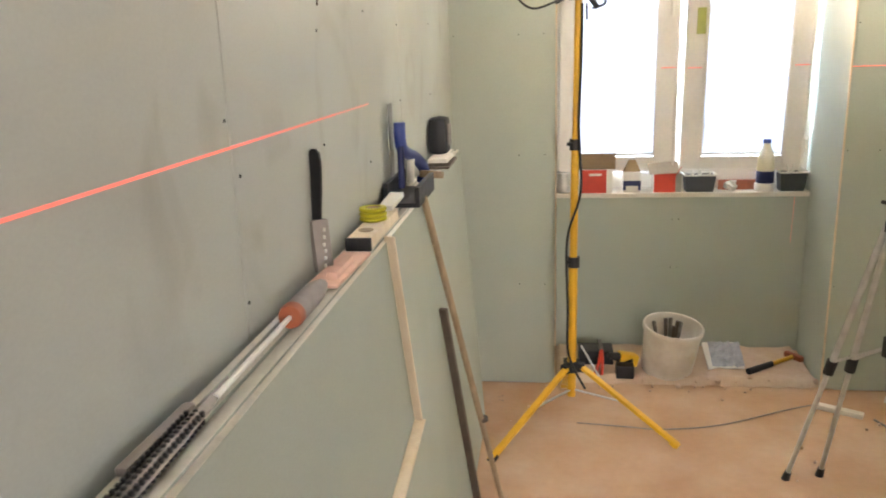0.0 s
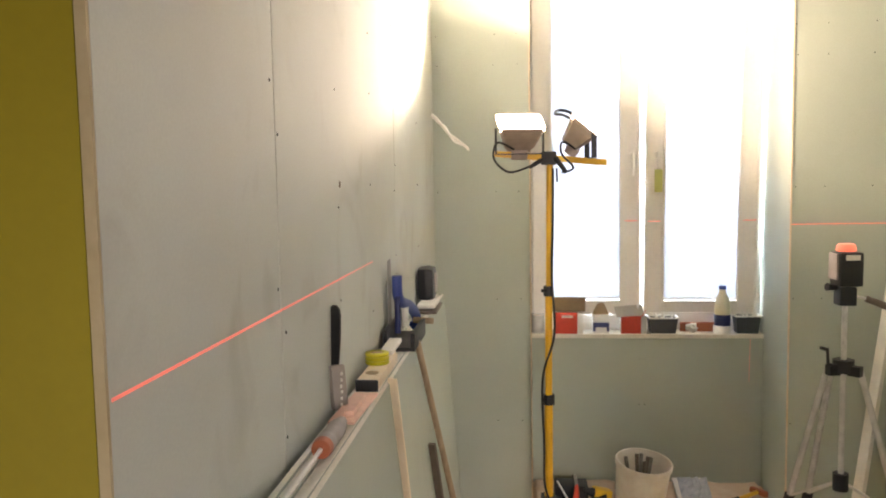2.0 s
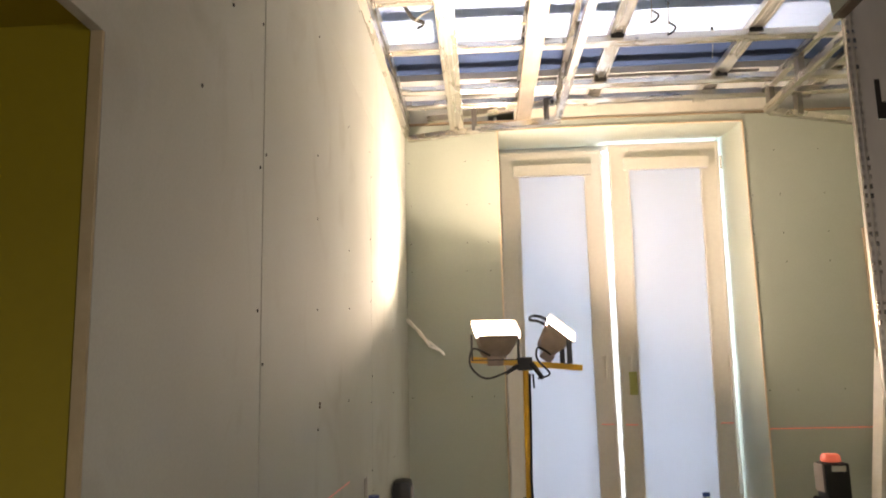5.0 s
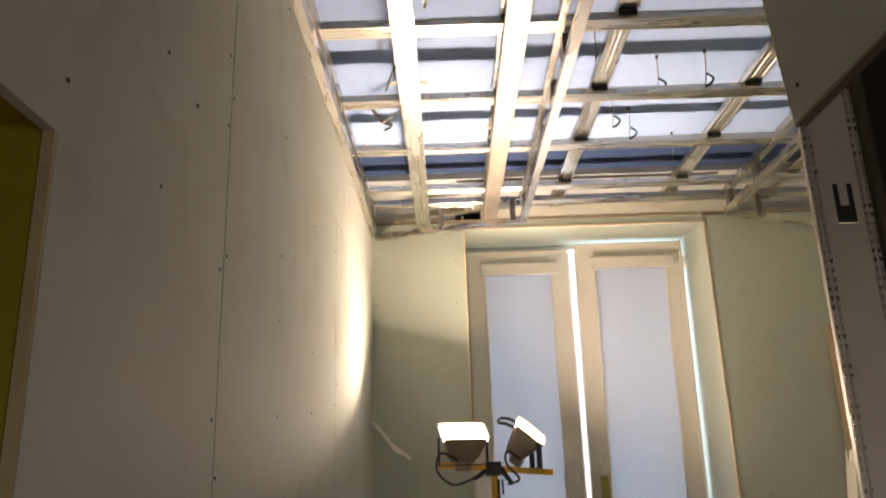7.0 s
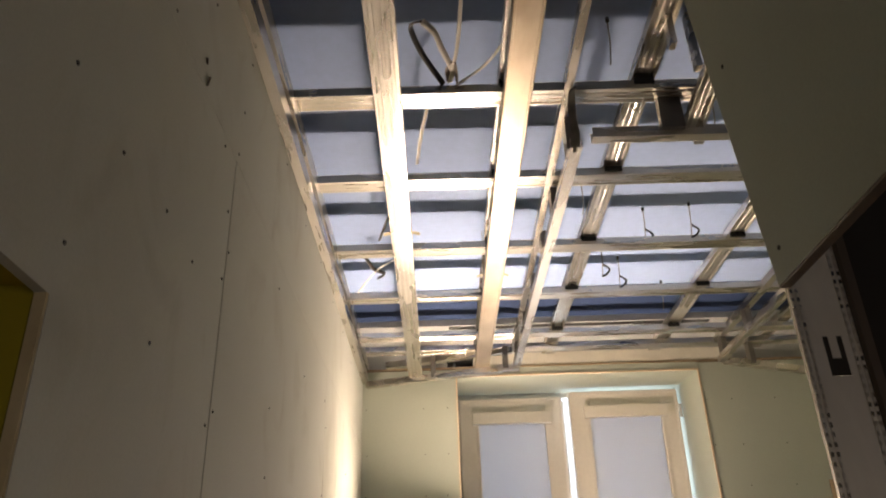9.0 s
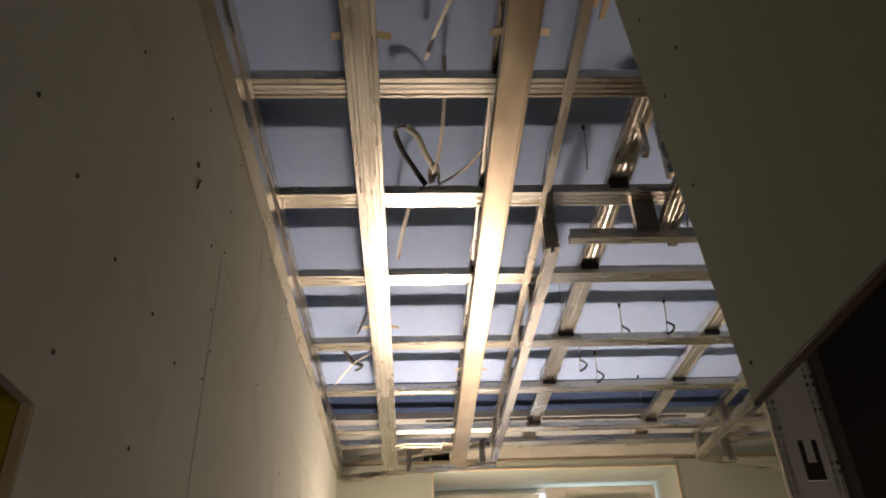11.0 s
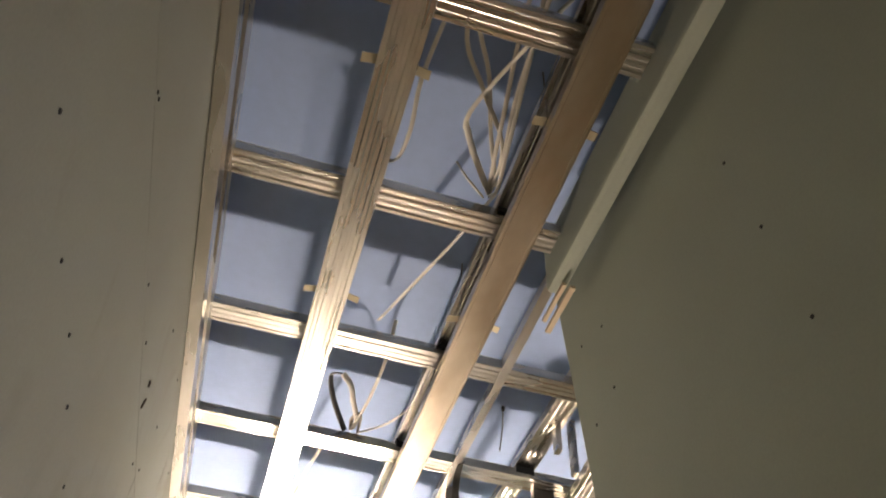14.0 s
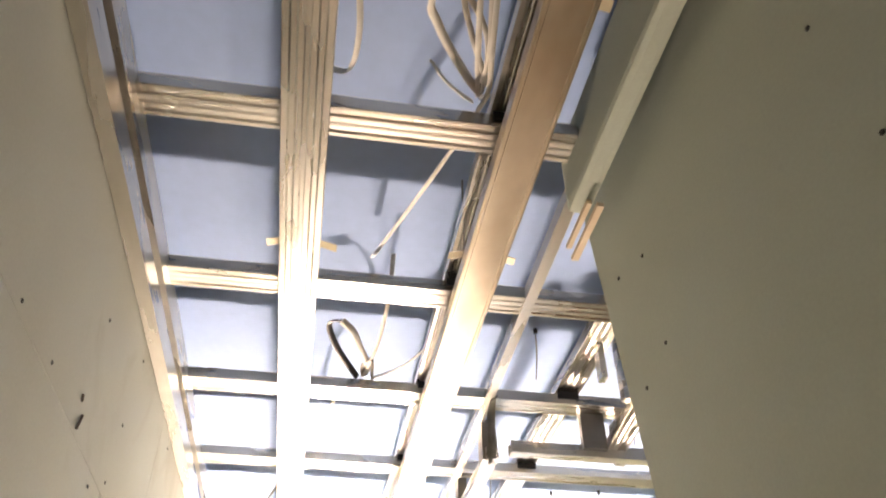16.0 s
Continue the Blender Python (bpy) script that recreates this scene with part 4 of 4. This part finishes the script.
part("label_band", box_bm(0.354, 0.441, 3.513, 3.5145, ZI + 0.012, ZI + 0.060), NAVY, milk, smooth=False)
part("label_panel", box_bm(0.368, 0.428, 3.511, 3.5125, ZI + 0.004, ZI + 0.034), WHITE, milk, smooth=False)
bm = bmesh.new()
a = [bm.verts.new(p) for p in ((0.355, 3.515, ZI + 0.1055), (0.44, 3.515, ZI + 0.1055), (0.44, 3.585, ZI + 0.1055), (0.355, 3.585, ZI + 0.1055), (0.385, 3.55, ZI + 0.165), (0.415, 3.55, ZI + 0.165))]
for f in ((0, 1, 5, 4), (1, 2, 5), (2, 3, 4, 5), (3, 0, 4), (3, 2, 1, 0)):
    bm.faces.new([a[i] for i in f])
part("gable", bm, CARD, milk, smooth=False)

can = thing("metal_can", "dull silver can on the sill", "can")
bm = lathe_bm([(0.036, 0), (0.038, 0.004), (0.037, 0.05), (0.038, 0.1), (0.034, 0.104)])
bm.transform(pose(0.055, 3.55, ZI))
part("body", bm, ALU, can)


def tray(x0, x1, h):
    th = thing("plastic_tray", "dark plastic tray with a translucent white rim and odds and ends", "tray", group="trays on the sill")
    bm = bmesh.new()
    y0, y1, k = 3.505, 3.595, 0.010
    lo = [(x0 + k, y0 + k), (x1 - k, y0 + k), (x1 - k, y1 - k), (x0 + k, y1 - k)]
    hi = [(x0, y0), (x1, y0), (x1, y1), (x0, y1)]
    vl = [bm.verts.new((*p, ZI)) for p in lo]
    vh = [bm.verts.new((*p, ZI + h)) for p in hi]
    for i in range(4):
        bm.faces.new((vl[i], vl[(i + 1) % 4], vh[(i + 1) % 4], vh[i]))
    bm.faces.new(vl[::-1])
    bmesh.ops.solidify(bm, geom=bm.faces[:], thickness=0.002)
    part("body", bm, DARKBOX, th, smooth=False)
    bm = bmesh.new()
    for b in ((x0 - 0.006, x1 + 0.006, y0 - 0.006, y0 + 0.002), (x0 - 0.006, x1 + 0.006, y1 - 0.002, y1 + 0.004), (x0 - 0.006, x0 + 0.002, y0 + 0.002, y1 - 0.002), (x1 - 0.002, x1 + 0.006, y0 + 0.002, y1 - 0.002)):
        add_box(bm, *b, ZI + h - 0.004, ZI + h + 0.004)
    part("rim", bm, WHITE, th, smooth=False)
    bm = bmesh.new()
    r2 = random.Random(int(x0 * 100))
    for i in range(7):
        px, py = r2.uniform(x0 + 0.02, x1 - 0.02), r2.uniform(y0 + 0.02, y1 - 0.02)
        add_rod(bm, (px, py, ZI + 0.03), (px + r2.uniform(-0.02, 0.02), py, ZI + h + r2.uniform(0.005, 0.04)), 0.006, 0.005, 8)
    tagged(part("contents", bm, WHITE, th), kind="stuff")


tray(0.655, 0.805, 0.085)
tray(1.108, 1.235, 0.095)
rag = thing("crumpled_tissue", "crumpled white tissue on the sill", "tissue")
bm = bmesh.new()
bmesh.ops.create_icosphere(bm, subdivisions=3, radius=0.04)
for v in bm.verts:
    v.co *= 0.75 + 0.5 * noise.noise(v.co * 40)
    v.co.z *= 0.75
lowest = min(v.co.z for v in bm.verts)
bm.transform(pose(0.888, 3.545, ZI - lowest))
part("tissue", bm, WHITE, rag, smooth=False)
lath = thing("sanding_strip", "reddish brown strip lying on the sill", "strip")
part("strip", box_bm(0.83, 1.02, 3.575, 3.592, ZI, ZI + 0.05, 0.002), ORANGE, lath, smooth=False)
bottle = thing("glue_bottle", "cream plastic bottle with navy label and blue cap", "bottle")
for nm, rings, mt in (("base", [(0.046, 0), (0.047, 0.004), (0.047, 0.036), (0.044, 0.04)], WHITE), ("label", [(0.041, 0.0405), (0.042, 0.042), (0.042, 0.098), (0.041, 0.1)], NAVY), ("body", [(0.040, 0.1005), (0.041, 0.11), (0.040, 0.15), (0.034, 0.185), (0.019, 0.215), (0.016, 0.235)], CREAM), ("cap", [(0.019, 0.2355), (0.019, 0.252), (0.017, 0.255)], BLUEP)):
    bm = lathe_bm(rings)
    bm.transform(pose(1.045, 3.545, ZI))
    part(nm, bm, mt, bottle)

# ---- niche floor ----
bm = bmesh.new()
nx, ny = 60, 26
grid_v = [[bm.verts.new((0.02 + 1.21 * i / nx, 3.035 + 0.46 * j / ny, 0.004 + (0.026 if 0 < i < nx and 0 < j < ny else 0.0) * min(1, 0.35 + j / 3) + 0.010 * noise.noise(Vector((i * 0.35, j * 0.35, 3))))) for j in range(ny + 1)] for i in range(nx + 1)]
for i in range(nx):
    for j in range(ny):
        bm.faces.new((grid_v[i][j], grid_v[i + 1][j], grid_v[i + 1][j + 1], grid_v[i][j + 1]))
tagged(link("dust_heap", bm, DUST, True), "pale cement dust and rubble on the niche floor", "dust", "", "stuff")
bm = bmesh.new()
r3 = random.Random(9)
for i in range(80):
    px, py = (r3.uniform(0.0, 1.25), r3.gauss(3.03, 0.05)) if i < 62 else (r3.uniform(-0.2, 1.7), r3.uniform(2.2, 3.0))
    py = min(py, 3.12)
    s0 = r3.uniform(0.003, 0.009)
    if i % 19 == 0:
        s0 = 0.016
    v = bmesh.ops.create_icosphere(bm, subdivisions=1, radius=s0)["verts"]
    for w in v:
        w.co *= r3.uniform(0.7, 1.2)
    bmesh.ops.transform(bm, matrix=pose(px, py, s0 * 0.6 + (0.018 if py > 3.03 else 0)), verts=v)
tagged(link("rubble_crumbs", bm, DUST), "scattered plaster crumbs on the floor", "rubble", "", "stuff")

ZN = 0.026
bucket = thing("bucket", "dirty white plastic bucket holding hand tools, red print faded", "bucket")
BX, BY = 0.548, 3.165
bm = lathe_bm([(0.112, 0.0), (0.117, 0.004), (0.126, 0.10), (0.134, 0.215), (0.141, 0.22), (0.142, 0.238), (0.139, 0.244), (0.132, 0.242), (0.130, 0.225), (0.115, 0.03), (0.05, 0.02)], 40)
bm.transform(pose(BX, BY, ZN, 7, 5, 0))
part("shell", bm, BUCKET, bucket)
for i in range(5):
    bm = bmesh.new()
    for k in range(5):
        a = radians(-98 + k * 7 - i * 1.5)
        z = 0.055 + i * 0.022
        rr = 0.1215 + z * 0.085
        add_box(bm, -0.0068, 0.0068, -0.0008, 0.0008, -0.004, 0.004, Matrix.Translation((BX + rr * math.cos(a), BY + rr * math.sin(a), ZN + z + k * 0.004)) @ Matrix.Rotation(a + math.pi / 2, 4, "Z"))
    tagged(part("print_bar", bm, REDINK, bucket, smooth=False), kind="stuff")
for i, (dx, dy, hh) in enumerate(((0.02, 0.05, 0.25), (0.05, 0.03, 0.24), (-0.06, 0.04, 0.235), (0.0, 0.07, 0.24), (0.07, 0.05, 0.23), (0.03, 0.0, 0.225))):
    tool = thing("hand_tool", "dark handled hand tool standing in the bucket", "tool", group="tools in the bucket")
    part("handle", rod_bm((BX + dx * 0.5, BY + dy * 0.5, ZN + 0.04), (BX + dx, BY + dy, ZN + hh), 0.007, 0.010), DARKWOOD if i % 2 else STEEL, tool)

drill = thing("cordless_drill", "yellow and black cordless drill lying on its side", "drill")
part("motor_body", bar_bm((0.315, 3.13, 0.10), (0.405, 3.16, 0.075), 0.06, 0.06, 0.018), DRILLYELLOW, drill)
part("chuck", rod_bm((0.318, 3.13, 0.10), (0.265, 3.11, 0.118), 0.024, 0.013), BLACK, drill)
part("grip", bar_bm((0.375, 3.14, 0.085), (0.345, 3.085, 0.06), 0.036, 0.036, 0.010), BLACK, drill)
part("battery", box_bm(0.30, 0.385, 3.045, 3.11, 0.022, 0.088, 0.012), BLACK, drill)
plier = thing("pliers", "red-handled pliers leaning in the niche", "pliers")
part("handle", tube_bm([(0.205, 3.09, 0.026), (0.225, 3.12, 0.08), (0.235, 3.15, 0.13)], 0.008), RED, plier)
part("handle", tube_bm([(0.235, 3.08, 0.026), (0.24, 3.12, 0.08), (0.237, 3.15, 0.13)], 0.008), RED, plier)
part("jaw", bar_bm((0.236, 3.15, 0.128), (0.225, 3.17, 0.175), 0.02, 0.012, 0.003), STEEL, plier)
tin = thing("tool_case", "low black tool case in the niche", "case")
part("body", box_bm(0.13, 0.30, 3.20, 3.32, ZN, 0.10, 0.008), BLACK, tin)
part("bit", rod_bm((0.14, 3.17, 0.14), (0.22, 3.06, 0.03), 0.005), ALU, tin)

bag = thing("clear_bag", "clear plastic bag of fixings on a pale tile", "bag")
part("tile", bar_bm((0.835, 3.18, ZN), (0.825, 3.33, 0.105), 0.17, 0.012, 0.002), WHITE, bag)
bm = bmesh.new()
for i in range(13):
    for j in range(11):
        bm.verts.new((0.765 + 0.0125 * i, 3.165 + 0.015 * j, 0.049 + 0.0068 * j + 0.012 * noise.noise(Vector((i * 0.7, j * 0.8, 1)))))
bm.verts.ensure_lookup_table()
for i in range(12):
    for j in range(10):
        bm.faces.new([bm.verts[k] for k in (i * 11 + j, (i + 1) * 11 + j, (i + 1) * 11 + j + 1, i * 11 + j + 1)])
part("film", bm, FILM, bag, smooth=False)
hammer = thing("hammer", "hammer with a black grip and yellow-brown shaft on the floor", "hammer")
part("grip", rod_bm((0.92, 3.12, ZN + 0.018), (1.05, 3.215, ZN + 0.02), 0.016, 0.014), BLACK, hammer)
part("shaft", rod_bm((1.05, 3.215, ZN + 0.02), (1.175, 3.305, ZN + 0.024), 0.011, 0.011), YELLOW, hammer)
part("head", bar_bm((1.205, 3.265, ZN + 0.025), (1.15, 3.345, ZN + 0.025), 0.026, 0.026, 0.005), ORANGE, hammer)
plug = thing("socket_strip", "white extension socket on the floor", "socket")
part("body", bar_bm((1.13, 2.85, 0.0112), (1.30, 2.75, 0.0112), 0.036, 0.022, 0.006), WHITE, plug)
cab = thing("floor_cable", "grey mains cable snaking over the floor", "cable")
part("lead", tube_bm([(0.10, 2.62, 0.006), (0.30, 2.60, 0.005), (0.46, 2.587, 0.005), (0.70, 2.643, 0.005), (1.0, 2.80, 0.005), (1.13, 2.85, 0.01)], 0.003), RUBBER, cab)
part("lead", tube_bm([(1.33, 2.72, 0.012), (1.40, 2.6, 0.005), (1.55, 2.45, 0.005), (1.75, 2.4, 0.005)], 0.0045), RUBBER, cab)

# ---- laser level on a camera tripod ----
tri = thing("camera_tripod", "silver aluminium camera tripod with black joints", "tripod")
AX, AY = 1.07, 2.05
part("centre_column", rod_bm((AX, AY, 0.56), (AX, AY, 1.235), 0.0095), ALU, tri)
bm = rod_bm((AX, AY, 0.985), (AX, AY, 1.03), 0.035)
for a in (195, 315, 75):
    add_box(bm, 0.02, 0.06, -0.014, 0.014, -0.022, 0.012, Matrix.Translation((AX, AY, 1.0)) @ Matrix.Rotation(radians(a), 4, "Z"))
part("spider", bm, BLACK, tri)
bm = rod_bm((AX - 0.03, AY - 0.02, 1.01), (AX - 0.065, AY - 0.03, 1.02), 0.006)
add_rod(bm, (AX - 0.062, AY - 0.03, 1.015), (AX - 0.066, AY - 0.03, 1.075), 0.005)
add_rod(bm, (AX - 0.066, AY - 0.03, 1.07), (AX - 0.09, AY - 0.032, 1.078), 0.006)
part("crank", bm, BLACK, tri)
for fx, fy in ((0.842, 2.237), (1.36, 1.93), (0.971, 2.271)):
    top = Vector((AX, AY, 1.0)) + Vector((fx - AX, fy - AY, 0)).normalized() * 0.05
    foot = Vector((fx, fy, 0.0))
    mid = top.lerp(foot, 0.52)
    leg = part("leg", rod_bm(top, mid, 0.0105), ALU, tri)
    part("leg_lock", rod_bm(mid.lerp(top, 0.04), mid.lerp(foot, 0.06), 0.018), BLACK, leg)
    part("lower_leg", rod_bm(mid, foot.lerp(mid, 0.03), 0.0085), ALU, leg)
    part("foot", rod_bm(foot.lerp(mid, 0.07), foot, 0.012, 0.015), BLACK, leg)
    part("spreader", bar_bm((AX, AY, 0.60), mid.lerp(top, 0.03), 0.012, 0.008, 0.001), ALU, tri)
part("spreader_hub", rod_bm((AX, AY, 0.565), (AX, AY, 0.625), 0.026), BLACK, tri)
part("pan_handle", rod_bm((AX + 0.06, AY - 0.02, 1.245), (AX + 0.22, AY - 0.05, 1.18), 0.011, 0.015), DARKWOOD, tri)
part("pan_rod", rod_bm((AX, AY, 1.26), (AX + 0.07, AY - 0.022, 1.242), 0.004), ALU, tri)
part("tilt_head", box_bm(AX - 0.028, AX + 0.028, AY - 0.03, AY + 0.03, 1.22, 1.285, 0.008), BLACK, tri)
part("tilt_knob", rod_bm((AX - 0.03, AY, 1.28), (AX - 0.065, AY - 0.01, 1.285), 0.009, 0.013), BLACK, tri)
las = thing("laser_level", "black and grey cross-line laser level with glowing orange top", "laser level")
part("body", box_bm(AX - 0.036, AX + 0.042, AY - 0.045, AY + 0.045, 1.287, 1.405, 0.012), BLACK, las)
part("side_cheek", box_bm(AX - 0.044, AX - 0.0365, AY - 0.035, AY + 0.035, 1.31, 1.40, 0.003), RUBBER, las)
part("label_plate", box_bm(AX - 0.018, AX + 0.028, AY - 0.047, AY - 0.0455, 1.378, 1.396), WHITE, las, smooth=False)
bm = lathe_bm([(0.028, 0.0), (0.033, 0.003), (0.030, 0.020), (0.024, 0.026)])
bm.transform(pose(AX, AY, 1.4055))
part("beam_window", bm, LASER_HEAD, las, "glowing orange beam window")

# red marks of the laser plane: glowing ribbons laid on the surfaces as its light
ZL = 1.447


def ribbon(a, b, w, off, mat=LASER):
    a, b, off = Vector(a), Vector(b), Vector(off)
    d = (b - a).normalized()
    n = off.cross(d).normalized() * (w / 2)
    bm = bmesh.new()
    vs = [bm.verts.new(p) for p in (a - n, b - n, b + n, a + n)]
    vs2 = [bm.verts.new(v.co + off * 0.0006) for v in vs]
    bm.faces.new(vs[::-1])
    bm.faces.new(vs2)
    for i in range(4):
        bm.faces.new((vs[i], vs[(i + 1) % 4], vs2[(i + 1) % 4], vs2[i]))
    bmesh.ops.recalc_face_normals(bm, faces=bm.faces[:])
    return tagged(link("laser_line", bm, mat), "thin red glowing ribbon drawn as the laser line", "laser line", "laser lines", "structure")


# three ever weaker ribbons draw the line's fading along the wall
ribbon((XL + 0.0005, 0.008, ZL), (XL + 0.0005, 0.75, ZL), 0.004, (1, 0, 0))
ribbon((XL + 0.0005, 0.75, ZL), (XL + 0.0005, 1.10, ZL), 0.004, (1, 0, 0), LASER_MID)
ribbon((XL + 0.0005, 1.10, ZL), (XL + 0.0005, 1.40, ZL), 0.004, (1, 0, 0), LASER_FAINT)
ribbon((1.216, YF - 0.0045, ZL), (1.72, YF - 0.0045, ZL), 0.0045, (0, -1, 0))
ribbon((0.527, YW - 0.0480, ZL), (0.598, YW - 0.0480, ZL), 0.0045, (0, -1, 0))
ribbon(hinge @ Vector((0.643, YW - 0.0480, ZL)), hinge @ Vector((0.713, YW - 0.0480, ZL)), 0.0045, (0, -1, 0))
ribbon(hinge @ Vector((1.142, YW - 0.0480, ZL)), hinge @ Vector((1.213, YW - 0.0480, ZL)), 0.0045, (0, -1, 0))
ribbon((1.175, 3.4988, 0.58), (1.18, 3.4988, 0.81), 0.0025, (0, -1, 0), LASER_FAINT)

# ---- battens by the right wall ----
plank = thing("white_batten", "long white batten leaning in the corner", "batten")
part("batten", bar_bm((1.465, 2.89, 0.0), (1.735, 2.985, 1.80), 0.055, 0.022, 0.002), WHITE, plank)
lathb = thing("wooden_batten", "rough wooden batten leaning in the corner", "batten")
part("batten", bar_bm((1.725, 2.95, 0.0), (1.745, 3.0, 2.37), 0.05, 0.02, 0.002), WOOD, lathb)

# ---- loose cable at the corner ----
wire = thing("wall_cable", "twisted cream cable ends sticking out of the wall corner", "cable")
part("core", tube_bm([(XL + 0.001, 2.97, 1.99), (-0.42, 2.93, 1.965), (-0.37, 2.91, 1.90), (-0.325, 2.90, 1.865), (-0.275, 2.89, 1.825)], 0.0065, 8, 0.7), CABLE, wire)
part("core", tube_bm([(XL + 0.001, 2.96, 1.985), (-0.41, 2.93, 1.945), (-0.38, 2.91, 1.925), (-0.34, 2.90, 1.86), (-0.29, 2.89, 1.835), (-0.27, 2.89, 1.815)], 0.0065, 8, 0.7), CABLE, wire)

# ---- cables in the grid ----
hang = thing("flat_cable_bundle", "bundle of white flat cables hanging in the ceiling grid", "cable")
for pts in (((0.03, -0.50, 3.09), (0.05, -0.307, 3.03), (0.072, -0.108, 3.0), (0.089, 0.0, 3.02), (0.09, 0.05, 3.06)),
            ((-0.05, -0.46, 3.09), (-0.069, -0.304, 3.02), (-0.009, -0.209, 3.0), (0.062, -0.105, 3.01), (0.084, 0.02, 3.04)),
            ((0.10, -0.38, 3.09), (0.045, -0.305, 3.03), (-0.018, -0.171, 2.99), (-0.005, -0.111, 3.0), (0.051, -0.019, 3.02), (0.086, 0.036, 3.05)),
            ((-0.08, -0.42, 3.09), (-0.054, -0.319, 3.03), (-0.007, -0.234, 3.01), (0.034, -0.123, 3.0), (0.086, -0.001, 3.03)),
            ((0.055, -0.52, 3.09), (0.053, -0.228, 3.02), (0.075, -0.068, 3.01), (0.078, 0.031, 3.05)),
            ((0.02, -0.55, 3.09), (0.02, -0.35, 3.04), (0.04, -0.18, 3.0), (0.06, -0.06, 3.01), (0.08, 0.03, 3.04)),
            ((0.10, 0.04, 3.06), (0.056, 0.131, 3.02), (0.006, 0.282, 3.02), (-0.03, 0.40, 3.03), (-0.04, 0.50, 3.08)),
            ((-0.10, -0.30, 3.09), (-0.117, -0.189, 3.02), (-0.11, -0.08, 3.01), (-0.119, -0.004, 3.02), (-0.15, 0.03, 3.06)),
            ((0.0, -0.02, 3.04), (0.02, -0.02, 3.0), (0.045, 0.0, 3.0), (0.068, 0.034, 3.03))):
    part("cable", tube_bm(pts, 0.0068, 8, 0.35), CABLE, hang)
loops = thing("cable_loops", "two-coloured cable loops resting on a grid channel", "cable")
for pts, mt in ((((-0.04, 0.881, 3.02), (-0.092, 0.762, 3.02), (-0.115, 0.683, 3.03), (-0.088, 0.667, 3.03)), CABLE_BLACK),
                (((-0.088, 0.667, 3.03), (-0.06, 0.70, 3.025), (-0.045, 0.745, 3.02), (-0.018, 0.828, 3.02), (-0.02, 0.885, 3.03)), CABLE),
                (((0.001, 0.50, 3.09), (0.001, 0.584, 3.03), (-0.007, 0.747, 3.02), (-0.025, 0.871, 3.02)), CABLE),
                (((-0.025, 0.871, 3.02), (-0.03, 0.82, 3.02), (-0.012, 0.80, 3.02), (-0.005, 0.875, 3.02)), RUBBER),
                (((0.114, 0.724, 3.03), (0.064, 0.812, 3.02), (-0.004, 0.883, 3.02)), CABLE),
                (((-0.075, 0.93, 3.04), (-0.086, 0.996, 3.02), (-0.105, 1.112, 3.02), (-0.119, 1.272, 3.04)), CABLE),
                (((-0.18, 1.36, 3.06), (-0.198, 1.45, 3.02), (-0.252, 1.66, 3.02), (-0.27, 1.76, 3.04)), CABLE_BLACK),
                (((-0.40, 2.21, 3.03), (-0.38, 2.153, 3.02), (-0.336, 2.048, 3.02), (-0.285, 1.95, 3.02), (-0.229, 1.906, 3.03)), CABLE),
                (((-0.34, 1.88, 3.05), (-0.31, 1.95, 3.02), (-0.27, 2.0, 3.02), (-0.30, 2.06, 3.03)), CABLE_BLACK)):
    part("cable", tube_bm(pts, 0.0075, 8, 0.4), mt, loops)

# ---- clips and hangers of the grid ----
for ax, ay in ((-0.170, -0.24), (-0.172, 0.31), (-0.180, 1.53), (0.136, 0.30), (0.137, -0.214), (0.133, 1.87)):
    for sx in (-1, 1):
        m = Matrix.Translation((ax + sx * 0.042, ay, ZA + 0.036)) @ Matrix.Rotation(radians(14 * sx), 4, "Y")
        part("hanger_ear", box_bm(-0.017, 0.017, -0.009, 0.009, -0.0006, 0.0006, 0, m), GOLD, grid, smooth=False)
    part("hanger_rod", rod_bm((ax - 0.03, ay, ZA + 0.02), (ax - 0.03, ay, ZS), 0.0015, None, 6), STEEL, grid)
for cy in (0.072, 0.50, 0.908, 1.315, 1.77, 2.19, 2.64):
    for cx in (0.130, 0.47, 1.0):
        if cy > 0.2 or cx < 0.3:
            part("cross_connector", box_bm(cx - 0.026, cx + 0.026, cy - 0.034, cy - 0.0305, ZC + 0.012, ZC + 0.030), BLACK, grid, smooth=False)
for i, (hx, hy) in enumerate(((0.662, 2.151), (0.833, 1.732), (0.675, 1.758), (0.573, 2.04), (0.37, 0.80), (0.42, 1.55), (0.72, 1.1), (1.12, 1.5), (0.9, 2.4))):
    w = thing("wire_hanger", "thin steel wire hanger hooked to the grid", "hanger", group="wire hangers")
    part("wire", tube_bm([(hx, hy - 0.03, ZS), (hx + 0.004, hy - 0.01, 3.06), (hx, hy, 3.0)], 0.0016, 6), STEEL, w)
    if i < 4:
        bm = tube_bm([(hx, hy, 3.0), (hx + 0.02, hy + 0.005, 3.012), (hx + 0.03, hy, 3.03), (hx + 0.006, hy, 3.05)], 0.004, 6)
        part("hook", bm, BLACK, w)
    w2 = part("eyelet", rod_bm((hx, hy - 0.03, ZS - 0.012), (hx, hy - 0.03, ZS), 0.005, None, 8), BLACK, w)
# prongs at the strip's end
part("lath_end", box_bm(0.274, 0.285, 0.10, 0.235, 2.899, 2.907), BEAD, partition, smooth=False)
part("lath_end", box_bm(0.258, 0.266, 0.10, 0.210, 2.902, 2.910), BEAD, partition, smooth=False)
